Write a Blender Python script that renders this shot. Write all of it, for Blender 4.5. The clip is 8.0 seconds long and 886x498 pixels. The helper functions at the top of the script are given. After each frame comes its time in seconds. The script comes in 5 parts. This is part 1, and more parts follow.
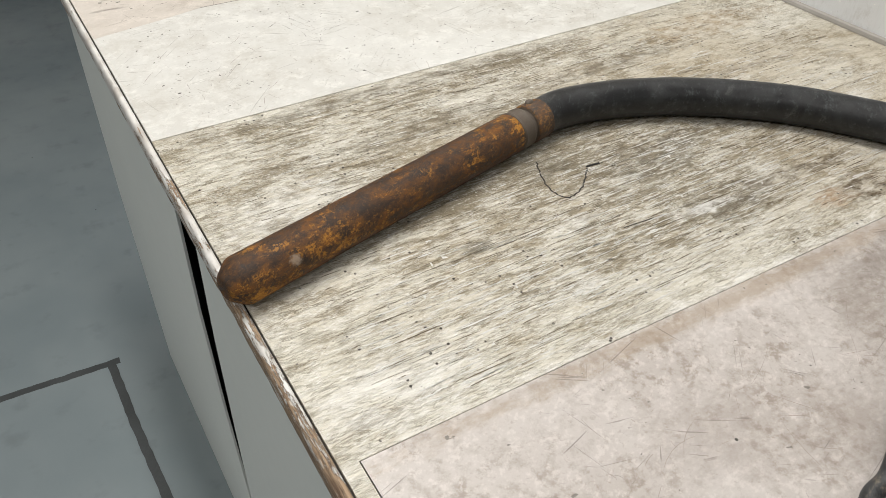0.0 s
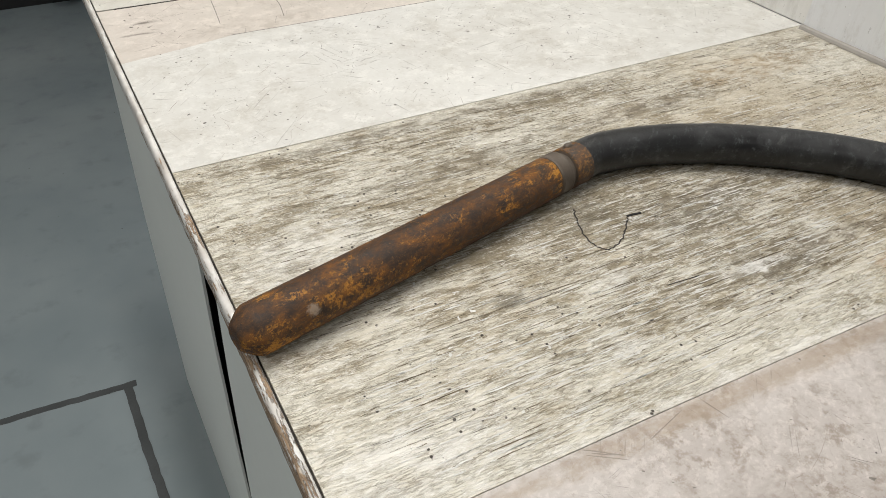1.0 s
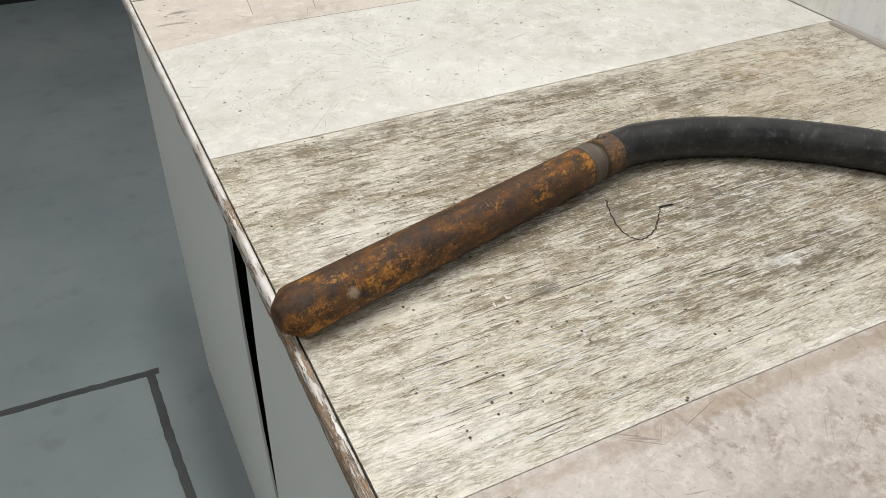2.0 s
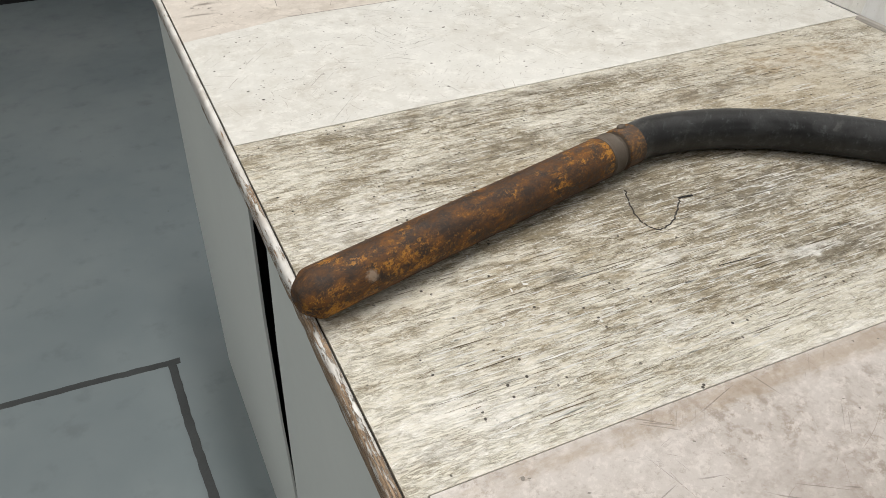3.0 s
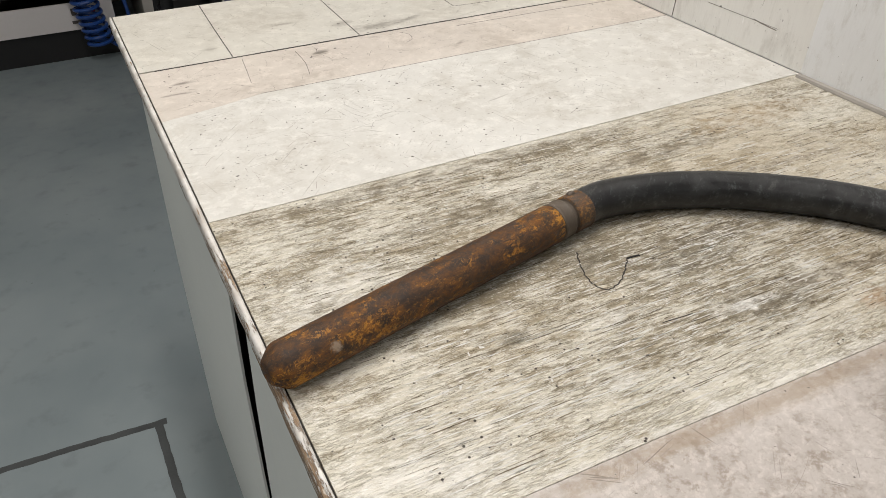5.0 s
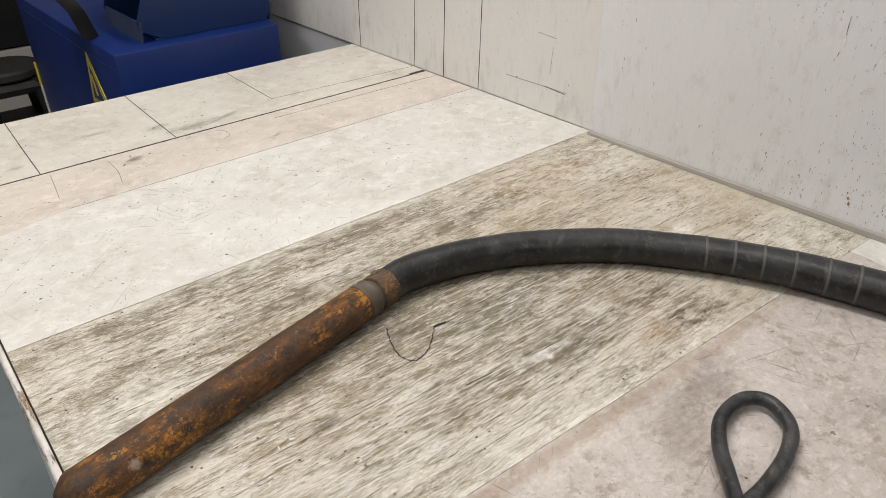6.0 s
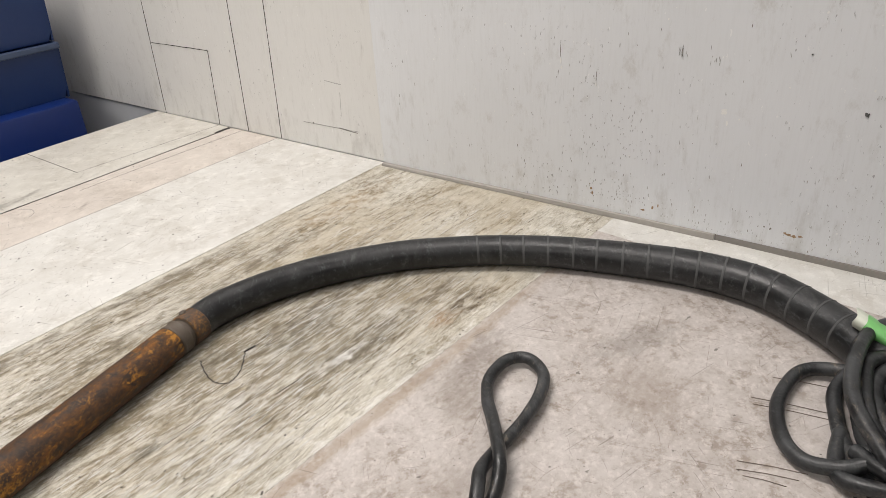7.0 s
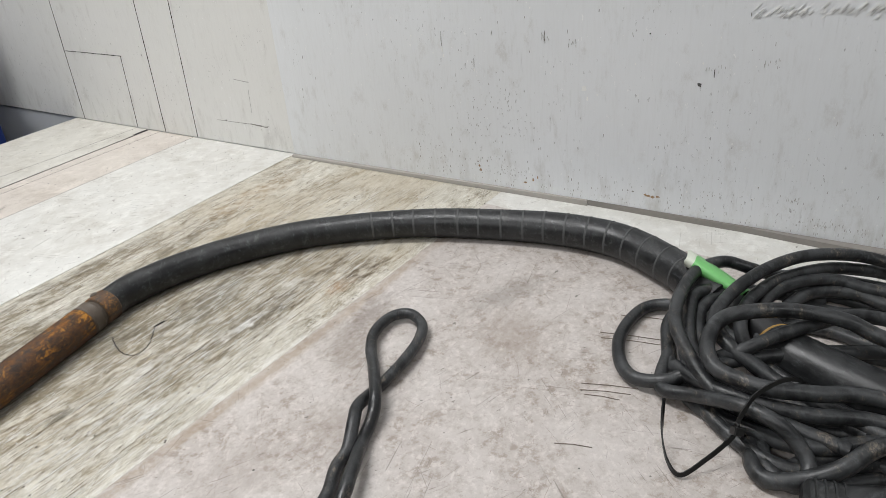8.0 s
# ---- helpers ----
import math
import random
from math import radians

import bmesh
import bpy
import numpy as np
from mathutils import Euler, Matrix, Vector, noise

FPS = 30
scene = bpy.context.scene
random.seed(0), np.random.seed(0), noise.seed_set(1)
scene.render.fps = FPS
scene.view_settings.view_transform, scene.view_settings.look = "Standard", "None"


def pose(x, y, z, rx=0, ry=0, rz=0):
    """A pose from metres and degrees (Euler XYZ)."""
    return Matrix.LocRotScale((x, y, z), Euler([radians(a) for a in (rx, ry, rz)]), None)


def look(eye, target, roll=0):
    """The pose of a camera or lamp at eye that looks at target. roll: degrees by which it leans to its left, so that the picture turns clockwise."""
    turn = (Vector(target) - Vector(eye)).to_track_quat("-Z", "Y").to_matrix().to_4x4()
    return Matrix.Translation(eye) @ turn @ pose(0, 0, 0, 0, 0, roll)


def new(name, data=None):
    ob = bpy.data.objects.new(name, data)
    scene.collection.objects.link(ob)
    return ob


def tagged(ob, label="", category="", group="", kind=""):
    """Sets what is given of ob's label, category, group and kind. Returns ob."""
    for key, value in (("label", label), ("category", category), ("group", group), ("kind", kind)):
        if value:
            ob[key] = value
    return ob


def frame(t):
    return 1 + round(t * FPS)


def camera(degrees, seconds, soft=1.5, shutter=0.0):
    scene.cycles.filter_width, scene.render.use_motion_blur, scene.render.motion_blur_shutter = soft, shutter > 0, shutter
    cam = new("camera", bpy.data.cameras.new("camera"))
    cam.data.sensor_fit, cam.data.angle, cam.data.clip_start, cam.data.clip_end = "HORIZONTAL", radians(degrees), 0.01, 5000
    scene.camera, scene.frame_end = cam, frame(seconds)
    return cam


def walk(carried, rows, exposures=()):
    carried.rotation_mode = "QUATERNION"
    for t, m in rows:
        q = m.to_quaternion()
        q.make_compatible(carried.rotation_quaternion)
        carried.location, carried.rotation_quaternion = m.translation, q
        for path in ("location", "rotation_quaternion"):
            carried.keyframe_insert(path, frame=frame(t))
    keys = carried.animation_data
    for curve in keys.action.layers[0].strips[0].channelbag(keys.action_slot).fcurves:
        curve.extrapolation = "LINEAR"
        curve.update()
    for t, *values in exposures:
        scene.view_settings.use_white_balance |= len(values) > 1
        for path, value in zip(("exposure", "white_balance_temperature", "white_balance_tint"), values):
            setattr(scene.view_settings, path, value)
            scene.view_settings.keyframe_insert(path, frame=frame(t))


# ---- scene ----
cam = camera(63.4, 8.0, 0.6)
PATH = [
    (0, (-0.0846, -0.0102, 1.2546), (0.4224, 0.7242, 0.4524), 2.8),
    (0.5, (-0.0624, 0.0174, 1.2582), (0.4332, 0.7794, 0.4746), 3.7),
    (1, (-0.0672, 0.0234, 1.245), (0.4182, 0.8034, 0.4734), 3.3),
    (1.5, (-0.0798, 0.0252, 1.245), (0.3972, 0.807, 0.4692), 3.4),
    (3, (-0.0894, 0.0138, 1.239), (0.3462, 0.816, 0.4602), 2.7),
    (3.5, (-0.0924, 0.0108, 1.2492), (0.3318, 0.819, 0.4704), 2.7),
    (4, (-0.0894, 0.0048, 1.2516), (0.3276, 0.8304, 0.4872), 2.2),
    (4.2, (-0.0906, 0.0024, 1.2552), (0.3276, 0.8316, 0.495), 2.1),
    (5.3, (-0.0642, -0.021, 1.2864), (0.4512, 0.8088, 0.5892), 0.8),
    (5.5, (-0.0516, -0.0294, 1.2912), (0.5022, 0.7914, 0.6138), 0.5),
    (6, (-0.024, -0.0636, 1.3032), (0.633, 0.72, 0.6744), -0.7),
    (6.5, (-0.0276, -0.1164, 1.3152), (0.7314, 0.6012, 0.7242), -2.3),
    (7, (-0.0414, -0.1818, 1.3218), (0.7968, 0.4602, 0.7524), -3.6),
    (7.5, (-0.0522, -0.2478, 1.3194), (0.8244, 0.3432, 0.7506), -4.5),
    (8, (-0.0726, -0.2898, 1.3248), (0.8094, 0.2886, 0.7512), -4.9),
]
LIGHT = [(0, 0.0, 6560, 9.8), (1.0, -0.08, 6560, 9.8), (3.5, -0.08, 6580, 10), (5.5, -0.10, 6760, 12.5), (6.5, -0.06, 6760, 13.5), (7.0, 0.0, 6680, 13.5), (7.5, 0.0, 6270, 10), (8, 0.0, 6230, 10)]
walk(cam, [(t, look(eye, target, roll)) for t, eye, target, roll in PATH], LIGHT)

# ---- world and light ----
world = bpy.data.worlds.new("world")
scene.world = world
world.use_nodes = True
world.node_tree.nodes["Background"].inputs[0].default_value = (0.75, 0.82, 1.0, 1)
world.node_tree.nodes["Background"].inputs[1].default_value = 0.02


def ceiling_lamp(x, y, z, length, width, watts, turn=0.0):
    lamp = bpy.data.lights.new("ceiling_lamp", "AREA")
    lamp.shape, lamp.size, lamp.size_y, lamp.energy = "RECTANGLE", width, length, watts
    lamp.color = (1.0, 0.975, 0.94)
    ob = new("ceiling_lamp", lamp)
    ob.matrix_world = pose(x, y, z, 0, 0, turn)
    return ob


LAMPS = [(0.16, 0.8, 2.75, 1.3, 0.22, 36), (-1.9, 0.3, 2.75, 1.4, 0.25, 31), (-0.3, -1.3, 2.75, 1.4, 0.25, 10), (-1.0, 2.7, 2.75, 1.4, 0.25, 4)]
for lamp_row in LAMPS:
    ceiling_lamp(*lamp_row)


# ---- material helpers ----
class Graph:
    """A node material with short calls for its nodes."""

    def __init__(self, name):
        self.mat = bpy.data.materials.new(name)
        self.mat.use_nodes = True
        self.tree = self.mat.node_tree
        self.bsdf = self.tree.nodes["Principled BSDF"]
        self.pos = self.node("ShaderNodeTexCoord").outputs["Object"]

    def node(self, kind, **props):
        n = self.tree.nodes.new(kind)
        for k, v in props.items():
            setattr(n, k, v)
        return n

    def put(self, socket, value):
        if hasattr(value, "is_linked"):
            self.tree.links.new(value, socket)
        elif isinstance(value, (tuple, list)) and len(value) == 3 and socket.type == "RGBA":
            socket.default_value = (*value, 1)
        else:
            socket.default_value = value

    def mapped(self, scale=(1, 1, 1), turn=0.0, shift=(0, 0, 0)):
        m = self.node("ShaderNodeMapping", vector_type="POINT")
        first = self.node("ShaderNodeMapping", vector_type="POINT")
        self.put(first.inputs["Vector"], self.pos)
        first.inputs["Rotation"].default_value = (0, 0, radians(turn))
        first.inputs["Location"].default_value = shift
        self.put(m.inputs["Vector"], first.outputs[0])
        m.inputs["Scale"].default_value = scale
        return m.outputs[0]

    def noise(self, scale, stretch=(1, 1, 1), turn=0.0, detail=4.0, rough=0.55, shift=(0, 0, 0), twist=0.0):
        n = self.node("ShaderNodeTexNoise")
        self.put(n.inputs["Vector"], self.mapped(stretch, turn, shift))
        for k, v in (("Scale", scale), ("Detail", detail), ("Roughness", rough), ("Distortion", twist)):
            n.inputs[k].default_value = v
        return n.outputs["Fac"]

    def cells(self, scale, shift=(0, 0, 0), stretch=(1, 1, 1), turn=0.0):
        n = self.node("ShaderNodeTexVoronoi")
        self.put(n.inputs["Vector"], self.mapped(stretch, turn, shift))
        n.inputs["Scale"].default_value = scale
        return n.outputs["Distance"]

    def step(self, value, low, high, a=0.0, b=1.0):
        n = self.node("ShaderNodeMapRange", interpolation_type="SMOOTHSTEP")
        for k, v in zip(("Value", "From Min", "From Max", "To Min", "To Max"), (value, low, high, a, b)):
            self.put(n.inputs[k], v)
        return n.outputs[0]

    def calc(self, op, a, b=0.0):
        n = self.node("ShaderNodeMath", operation=op)
        self.put(n.inputs[0], a)
        self.put(n.inputs[1], b)
        return n.outputs[0]

    def mix(self, fac, a, b, blend="MIX"):
        n = self.node("ShaderNodeMix", data_type="RGBA", blend_type=blend)
        self.put(n.inputs["Factor"], fac)
        self.put(n.inputs[6], a)
        self.put(n.inputs[7], b)
        return n.outputs[2]

    def spot(self, x, y, rx, ry, soft=0.6, wobble=0.5, turn=0.0):
        """A ragged stain at a place on a level surface, with half-widths rx and ry."""
        off = self.node("ShaderNodeMapping", vector_type="TEXTURE")
        self.put(off.inputs["Vector"], self.pos)
        off.inputs["Location"].default_value = (x, y, 0)
        off.inputs["Rotation"].default_value = (0, 0, radians(turn))
        off.inputs["Scale"].default_value = (rx, ry, 1e3)
        d = self.node("ShaderNodeVectorMath", operation="LENGTH")
        self.put(d.inputs[0], off.outputs[0])
        ragged = self.calc("ADD", d.outputs["Value"], self.calc("MULTIPLY", self.calc("SUBTRACT", self.noise(85, (0.8, 2.0, 1), shift=(x, y, 0), detail=8, rough=0.68), 0.5), 5 * wobble))
        return self.step(ragged, 1.0 - soft, 1.0 + soft * 0.4, 1.0, 0.0)

    def finish(self, color, rough=0.5, bump=None, height=0.001, metal=0.0, strength=1.0, coat=0.0, specular=0.5):
        self.put(self.bsdf.inputs["Base Color"], color)
        self.put(self.bsdf.inputs["Roughness"], rough)
        self.put(self.bsdf.inputs["Metallic"], metal)
        self.bsdf.inputs["Coat Weight"].default_value = coat
        self.bsdf.inputs["Specular IOR Level"].default_value = specular
        if bump is not None:
            b = self.node("ShaderNodeBump")
            b.inputs["Strength"].default_value = strength
            b.inputs["Distance"].default_value = height
            self.put(b.inputs["Height"], bump)
            self.put(self.bsdf.inputs["Normal"], b.outputs[0])
        return self.mat


def plain(name, color, rough=0.5, var=0.25, scale=40.0, metal=0.0, height=0.0004, specular=0.5):
    """A simple material with mottling at two scales and fine relief."""
    g = Graph(name)
    big, fine = g.noise(scale * 0.2, detail=3), g.noise(scale * 4, detail=3)
    dark = tuple(c * (1 - var) for c in color)
    light = tuple(min(1, c * (1 + var * 0.6)) for c in color)
    col = g.mix(g.calc("ADD", g.calc("MULTIPLY", big, 0.7), g.calc("MULTIPLY", fine, 0.3)), dark, light)
    return g.finish(col, g.step(big, 0.3, 0.7, rough * 0.85, min(1, rough * 1.15)), fine, height, metal, 0.5, specular=specular)


# ---- materials ----
def weathered_ply():
    g = Graph("weathered plywood")
    tilt = 2.5
    broad = g.noise(5.5, (0.8, 2.2, 1), tilt, 5, 0.6, (7, 2, 0))
    cloud = g.noise(16, (0.8, 1.7, 1), tilt, 8, 0.72, (1, 5, 0))
    blot = g.noise(42, (0.8, 1.6, 1), tilt, 9, 0.78, (4, 7, 0))
    grain_1 = g.noise(1.0, (38, 270, 1), tilt, 2.5, 0.6, (3, 1, 0), 0.3)
    grain_2 = g.noise(1.0, (52, 350, 1), tilt + 0.8, 2.5, 0.6, (9, 4, 0), 0.3)
    grain_3 = g.noise(1.0, (42, 300, 1), tilt - 0.5, 2.5, 0.6, (2, 8, 0), 0.3)
    grit = g.noise(420, (0.6, 1.2, 1), 0, 4, 0.7)
    paint, bare, dirt = (0.60, 0.57, 0.485), (0.38, 0.325, 0.232), (0.17, 0.139, 0.09)
    rub = g.spot(0.30, 0.37, 0.30, 0.17, 0.9, 0.5)
    rub2 = g.spot(0.45, 0.26, 0.23, 0.06, 0.9, 0.5, -4)
    rub3 = g.spot(0.30, 0.52, 0.30, 0.035, 0.9, 0.4)
    bias = g.calc("MULTIPLY", g.calc("MAXIMUM", g.calc("MAXIMUM", rub, rub2), rub3), 0.10)
    wear = g.calc("ADD", g.calc("ADD", g.calc("MULTIPLY", broad, 0.35), g.calc("MULTIPLY", cloud, 0.65)), g.calc("SUBTRACT", bias, 0.045))
    worn = g.step(wear, 0.40, 0.60)
    deep = g.step(wear, 0.53, 0.68)
    # bare wood shows in ragged patches, more where the paint has been rubbed away
    patch = g.step(g.calc("ADD", g.calc("ADD", blot, g.calc("MULTIPLY", worn, 0.16)), g.calc("MULTIPLY", g.calc("SUBTRACT", grain_3, 0.5), 0.22)), 0.50, 0.68)
    color = g.mix(g.calc("MULTIPLY", patch, g.step(worn, 0.0, 1.0, 0.45, 0.85)), paint, bare)
    soil = g.noise(30, (0.7, 1.5, 1), tilt, 9, 0.75, (12, 6, 0))
    color = g.mix(g.calc("MULTIPLY", g.step(g.calc("ADD", soil, g.calc("MULTIPLY", deep, 0.10)), 0.50, 0.66), g.step(worn, 0.0, 1.0, 0.18, 0.60)), color, (0.24, 0.20, 0.125))
    color = g.mix(g.calc("MULTIPLY", deep, 0.40), color, (0.22, 0.19, 0.135))

    # hair-thin open grain full of dirt, and slivers of paint left standing between

    def vein(field, at, width):
        return g.step(g.calc("ABSOLUTE", g.calc("SUBTRACT", field, at)), width * 0.35, width, 1.0, 0.0)

    ragged = g.noise(60, (0.8, 1.4, 1), tilt, 6, 0.72, (8, 2, 0))
    grain = g.calc("MAXIMUM", vein(grain_1, 0.50, 0.026), g.calc("MAXIMUM", vein(grain_2, 0.52, 0.022), vein(grain_1, 0.62, 0.020)))
    grain = g.calc("MULTIPLY", grain, g.step(g.calc("ADD", ragged, g.calc("MULTIPLY", worn, 0.10)), 0.42, 0.60))
    level = g.calc("MULTIPLY", grain, g.step(worn, 0.0, 0.9, 0.45, 0.72))
    color = g.mix(level, color, dirt)
    sliver = g.calc("MAXIMUM", vein(grain_3, 0.50, 0.032), vein(grain_3, 0.60, 0.026))
    sliver = g.calc("MULTIPLY", sliver, g.step(ragged, 0.60, 0.44, 0.0, 0.85))
    color = g.mix(sliver, color, (0.72, 0.70, 0.645))
    bite = g.step(ragged, 0.40, 0.62, 0.25, 1.0)
    smut = g.noise(1.0, (30, 170, 1), tilt, 7, 0.74, (5, 11, 0), 0.2)
    color = g.mix(g.calc("MULTIPLY", g.step(g.calc("ADD", smut, g.calc("MULTIPLY", worn, 0.07)), 0.55, 0.61), g.step(worn, 0.0, 1.0, 0.30, 0.72)), color, (0.225, 0.187, 0.12))
    flake = g.noise(1.0, (75, 190, 1), tilt, 7, 0.74, (15, 3, 0), 0.2)
    color = g.mix(g.step(flake, 0.575, 0.625, 0.0, 0.75), color, (0.71, 0.69, 0.62))
    color = g.mix(g.step(grit, 0.57, 0.68, 0.0, 0.40), color, (0.19, 0.165, 0.125))
    color = g.mix(g.step(grit, 0.32, 0.42, 0.35, 0.0), color, (0.80, 0.785, 0.74))
    warm = g.noise(4, (1, 2, 1), 0, 3, 0.5, (11, 3, 0))
    across = g.node("ShaderNodeSeparateXYZ")
    g.put(across.inputs[0], g.pos)
    color = g.mix(g.step(g.calc("ADD", warm, g.step(across.outputs[0], 0.2, 0.7, -0.09, 0.10)), 0.46, 0.70, 0.0, 0.42), color, (0.48, 0.40, 0.275))
    # stains with a shape of their own
    for x, y, rx, ry, tone, amount, turn in (
        (0.497, 0.200, 0.040, 0.016, (0.12, 0.085, 0.05), 0.75, -6),
        (0.455, 0.204, 0.022, 0.012, (0.36, 0.20, 0.09), 0.45, -10),
        (0.355, 0.315, 0.060, 0.022, (0.12, 0.11, 0.09), 0.45, 0),
        (0.375, 0.245, 0.060, 0.020, (0.13, 0.115, 0.09), 0.5, -4),
        (0.52, 0.40, 0.14, 0.006, (0.13, 0.10, 0.07), 0.5, -6),
        (0.50, 0.36, 0.05, 0.004, (0.22, 0.13, 0.06), 0.6, -8),
        (0.163, 0.303, 0.016, 0.008, (0.15, 0.14, 0.11), 0.7, 0),
        (0.62, 0.49, 0.12, 0.03, (0.36, 0.25, 0.13), 0.4, 0),
        (0.40, 0.335, 0.09, 0.012, (0.13, 0.105, 0.07), 0.6, -5),
        (0.33, 0.40, 0.10, 0.016, (0.14, 0.12, 0.085), 0.5, -3),
        (0.22, 0.46, 0.10, 0.018, (0.15, 0.13, 0.095), 0.45, 0),
        (0.46, 0.245, 0.08, 0.010, (0.13, 0.10, 0.065), 0.6, -6),
        (0.42, 0.47, 0.16, 0.012, (0.15, 0.125, 0.09), 0.5, -2),
        (0.27, 0.36, 0.03, 0.02, (0.11, 0.10, 0.075), 0.5, 0),
        (0.25, 0.54, 0.22, 0.010, (0.16, 0.14, 0.11), 0.45, 0),
        (0.265, 0.395, 0.020, 0.008, (0.12, 0.11, 0.09), 0.5, 10),
    ):
        color = g.mix(g.calc("MULTIPLY", g.spot(x, y, rx, ry, 0.7, 0.6, turn), g.calc("MULTIPLY", bite, amount * 1.3)), color, tone)
    for x, y, rx, ry, amount, turn in (
        (0.441, 0.383, 0.013, 0.016, 1.3, 30), (0.345, 0.250, 0.030, 0.006, 0.9, -5), (0.208, 0.230, 0.016, 0.010, 0.7, 0),
        (0.352, 0.243, 0.006, 0.006, 0.9, 0), (0.50, 0.385, 0.07, 0.005, 0.7, -6), (0.60, 0.28, 0.05, 0.018, 0.6, 30),
        (0.245, 0.285, 0.02, 0.009, 0.5, 0), (0.06, 0.40, 0.06, 0.05, 0.45, 0), (0.05, 0.22, 0.06, 0.03, 0.5, 0), (0.30, 0.175, 0.25, 0.009, 0.6, -3),
    ):
        color = g.mix(g.calc("MULTIPLY", g.spot(x, y, rx, ry, 0.6, 0.7, turn), g.calc("MULTIPLY", g.calc("SUBTRACT", 1.35, bite), amount)), color, (0.78, 0.765, 0.725))
    crack = g.calc("MULTIPLY", g.step(g.noise(42, (0.5, 22, 1), tilt, 4, 0.6, (2, 9, 0)), 0.62, 0.67), g.step(g.noise(26, (1, 3, 1), 0, 3, 0.5, (5, 5, 0)), 0.48, 0.58))
    color = g.mix(g.calc("MULTIPLY", crack, 0.8), color, (0.10, 0.085, 0.065))
    speck = g.calc("MULTIPLY", g.step(g.cells(150), 0.12, 0.20, 1.0, 0.0), g.step(g.noise(45, detail=3, shift=(4, 4, 0)), 0.55, 0.60))
    color = g.mix(speck, color, (0.06, 0.05, 0.04))
    relief = g.calc("SUBTRACT", g.calc("ADD", g.calc("MULTIPLY", sliver, 0.5), g.calc("MULTIPLY", blot, 0.3)), g.calc("ADD", grain, g.calc("MULTIPLY", crack, 0.8)))
    return g.finish(color, g.step(level, 0.0, 0.9, 0.42, 0.7), relief, 0.0006, strength=0.8, specular=0.4)


def scratched(name, base, tint, grime, amount, scale=1.0, rough=0.4, stains=()):
    """Painted or laminated board with scuffs, fine scratches and pits."""
    g = Graph(name)
    cloud = g.noise(6 * scale, detail=6, rough=0.6)
    mottle = g.noise(34 * scale, detail=5, rough=0.65, shift=(3, 0, 0))
    color = g.mix(g.step(cloud, 0.35, 0.7), base, tint)
    grain = g.noise(300, detail=4, rough=0.75, shift=(1, 2, 0))
    mottle = g.calc("ADD", mottle, g.calc("MULTIPLY", g.calc("SUBTRACT", grain, 0.5), 0.45))
    smear = g.calc("MULTIPLY", g.step(mottle, 0.47, 0.66), g.step(cloud, 0.36, 0.60))
    color = g.mix(g.calc("MULTIPLY", smear, amount), color, grime)
    fleck = g.noise(170, detail=6, rough=0.75, shift=(2, 5, 0))
    color = g.mix(g.calc("MULTIPLY", g.step(fleck, 0.55, 0.66), amount * 0.55), color, grime)
    color = g.mix(g.step(fleck, 0.33, 0.43, 0.35, 0.0), color, tuple(min(0.85, c * 1.15) for c in base))
    pale = g.noise(22 * scale, (1, 1.3, 1), 25, 6, 0.7, (6, 2, 0))
    pale = g.calc("ADD", pale, g.calc("MULTIPLY", g.calc("SUBTRACT", grain, 0.5), 0.35))
    color = g.mix(g.step(pale, 0.55, 0.66, 0.0, 0.5), color, tuple(min(0.85, c * 1.22) for c in base))
    patchy = g.noise(48 * scale, (1, 1.2, 1), -30, 8, 0.75, (3, 9, 0))
    color = g.mix(g.calc("MULTIPLY", g.step(patchy, 0.52, 0.62), amount * 0.8), color, tuple(min(0.85, c * 1.25) for c in base))
    color = g.mix(g.calc("MULTIPLY", g.step(patchy, 0.36, 0.47, 1.0, 0.0), amount * 0.5), color, tuple((a + b) / 2 for a, b in zip(tint, grime)))
    for x, y, rx, ry, tone, much, turn in stains:
        color = g.mix(g.calc("MULTIPLY", g.spot(x, y, rx, ry, 0.9, 0.6, turn), much), color, tone)
    total = None
    for turn, sx, sy, seed, low in ((18, 11, 420, 1, 0.70), (-47, 14, 500, 4, 0.70), (74, 9, 440, 9, 0.70), (-12, 8, 560, 13, 0.70), (35, 22, 480, 17, 0.70)):
        line = g.step(g.noise(1.3, (sx, sy, 1), turn, 1.0, 0.4, (seed, seed * 2, 0), 0.6), low, low + 0.03)
        gate = g.step(g.noise(16, (1, 1, 1), 0, 3, 0.6, (seed * 3, 1, 0)), 0.53, 0.60)
        one = g.calc("MULTIPLY", line, gate)
        total = one if total is None else g.calc("MAXIMUM", total, one)
    color = g.mix(g.calc("MULTIPLY", total, 0.45), color, tuple(c * 0.45 for c in grime))
    pit = g.calc("MULTIPLY", g.step(g.cells(95), 0.09, 0.13, 1.0, 0.0), g.step(g.noise(40, detail=2, shift=(8, 1, 0)), 0.62, 0.66))
    color = g.mix(pit, color, (0.08, 0.075, 0.065))
    chip = g.calc("MULTIPLY", g.step(g.noise(75, (1, 1.6, 1), 20, 3, 0.6, (9, 9, 0)), 0.715, 0.735), 0.8)
    color = g.mix(chip, color, (0.13, 0.12, 0.10))
    relief = g.calc("SUBTRACT", g.calc("MULTIPLY", mottle, 0.15), g.calc("ADD", total, g.calc("ADD", pit, chip)))
    return g.finish(color, g.step(mottle, 0.3, 0.7, rough * 0.8, rough * 1.3), relief, 0.0004, strength=0.6)


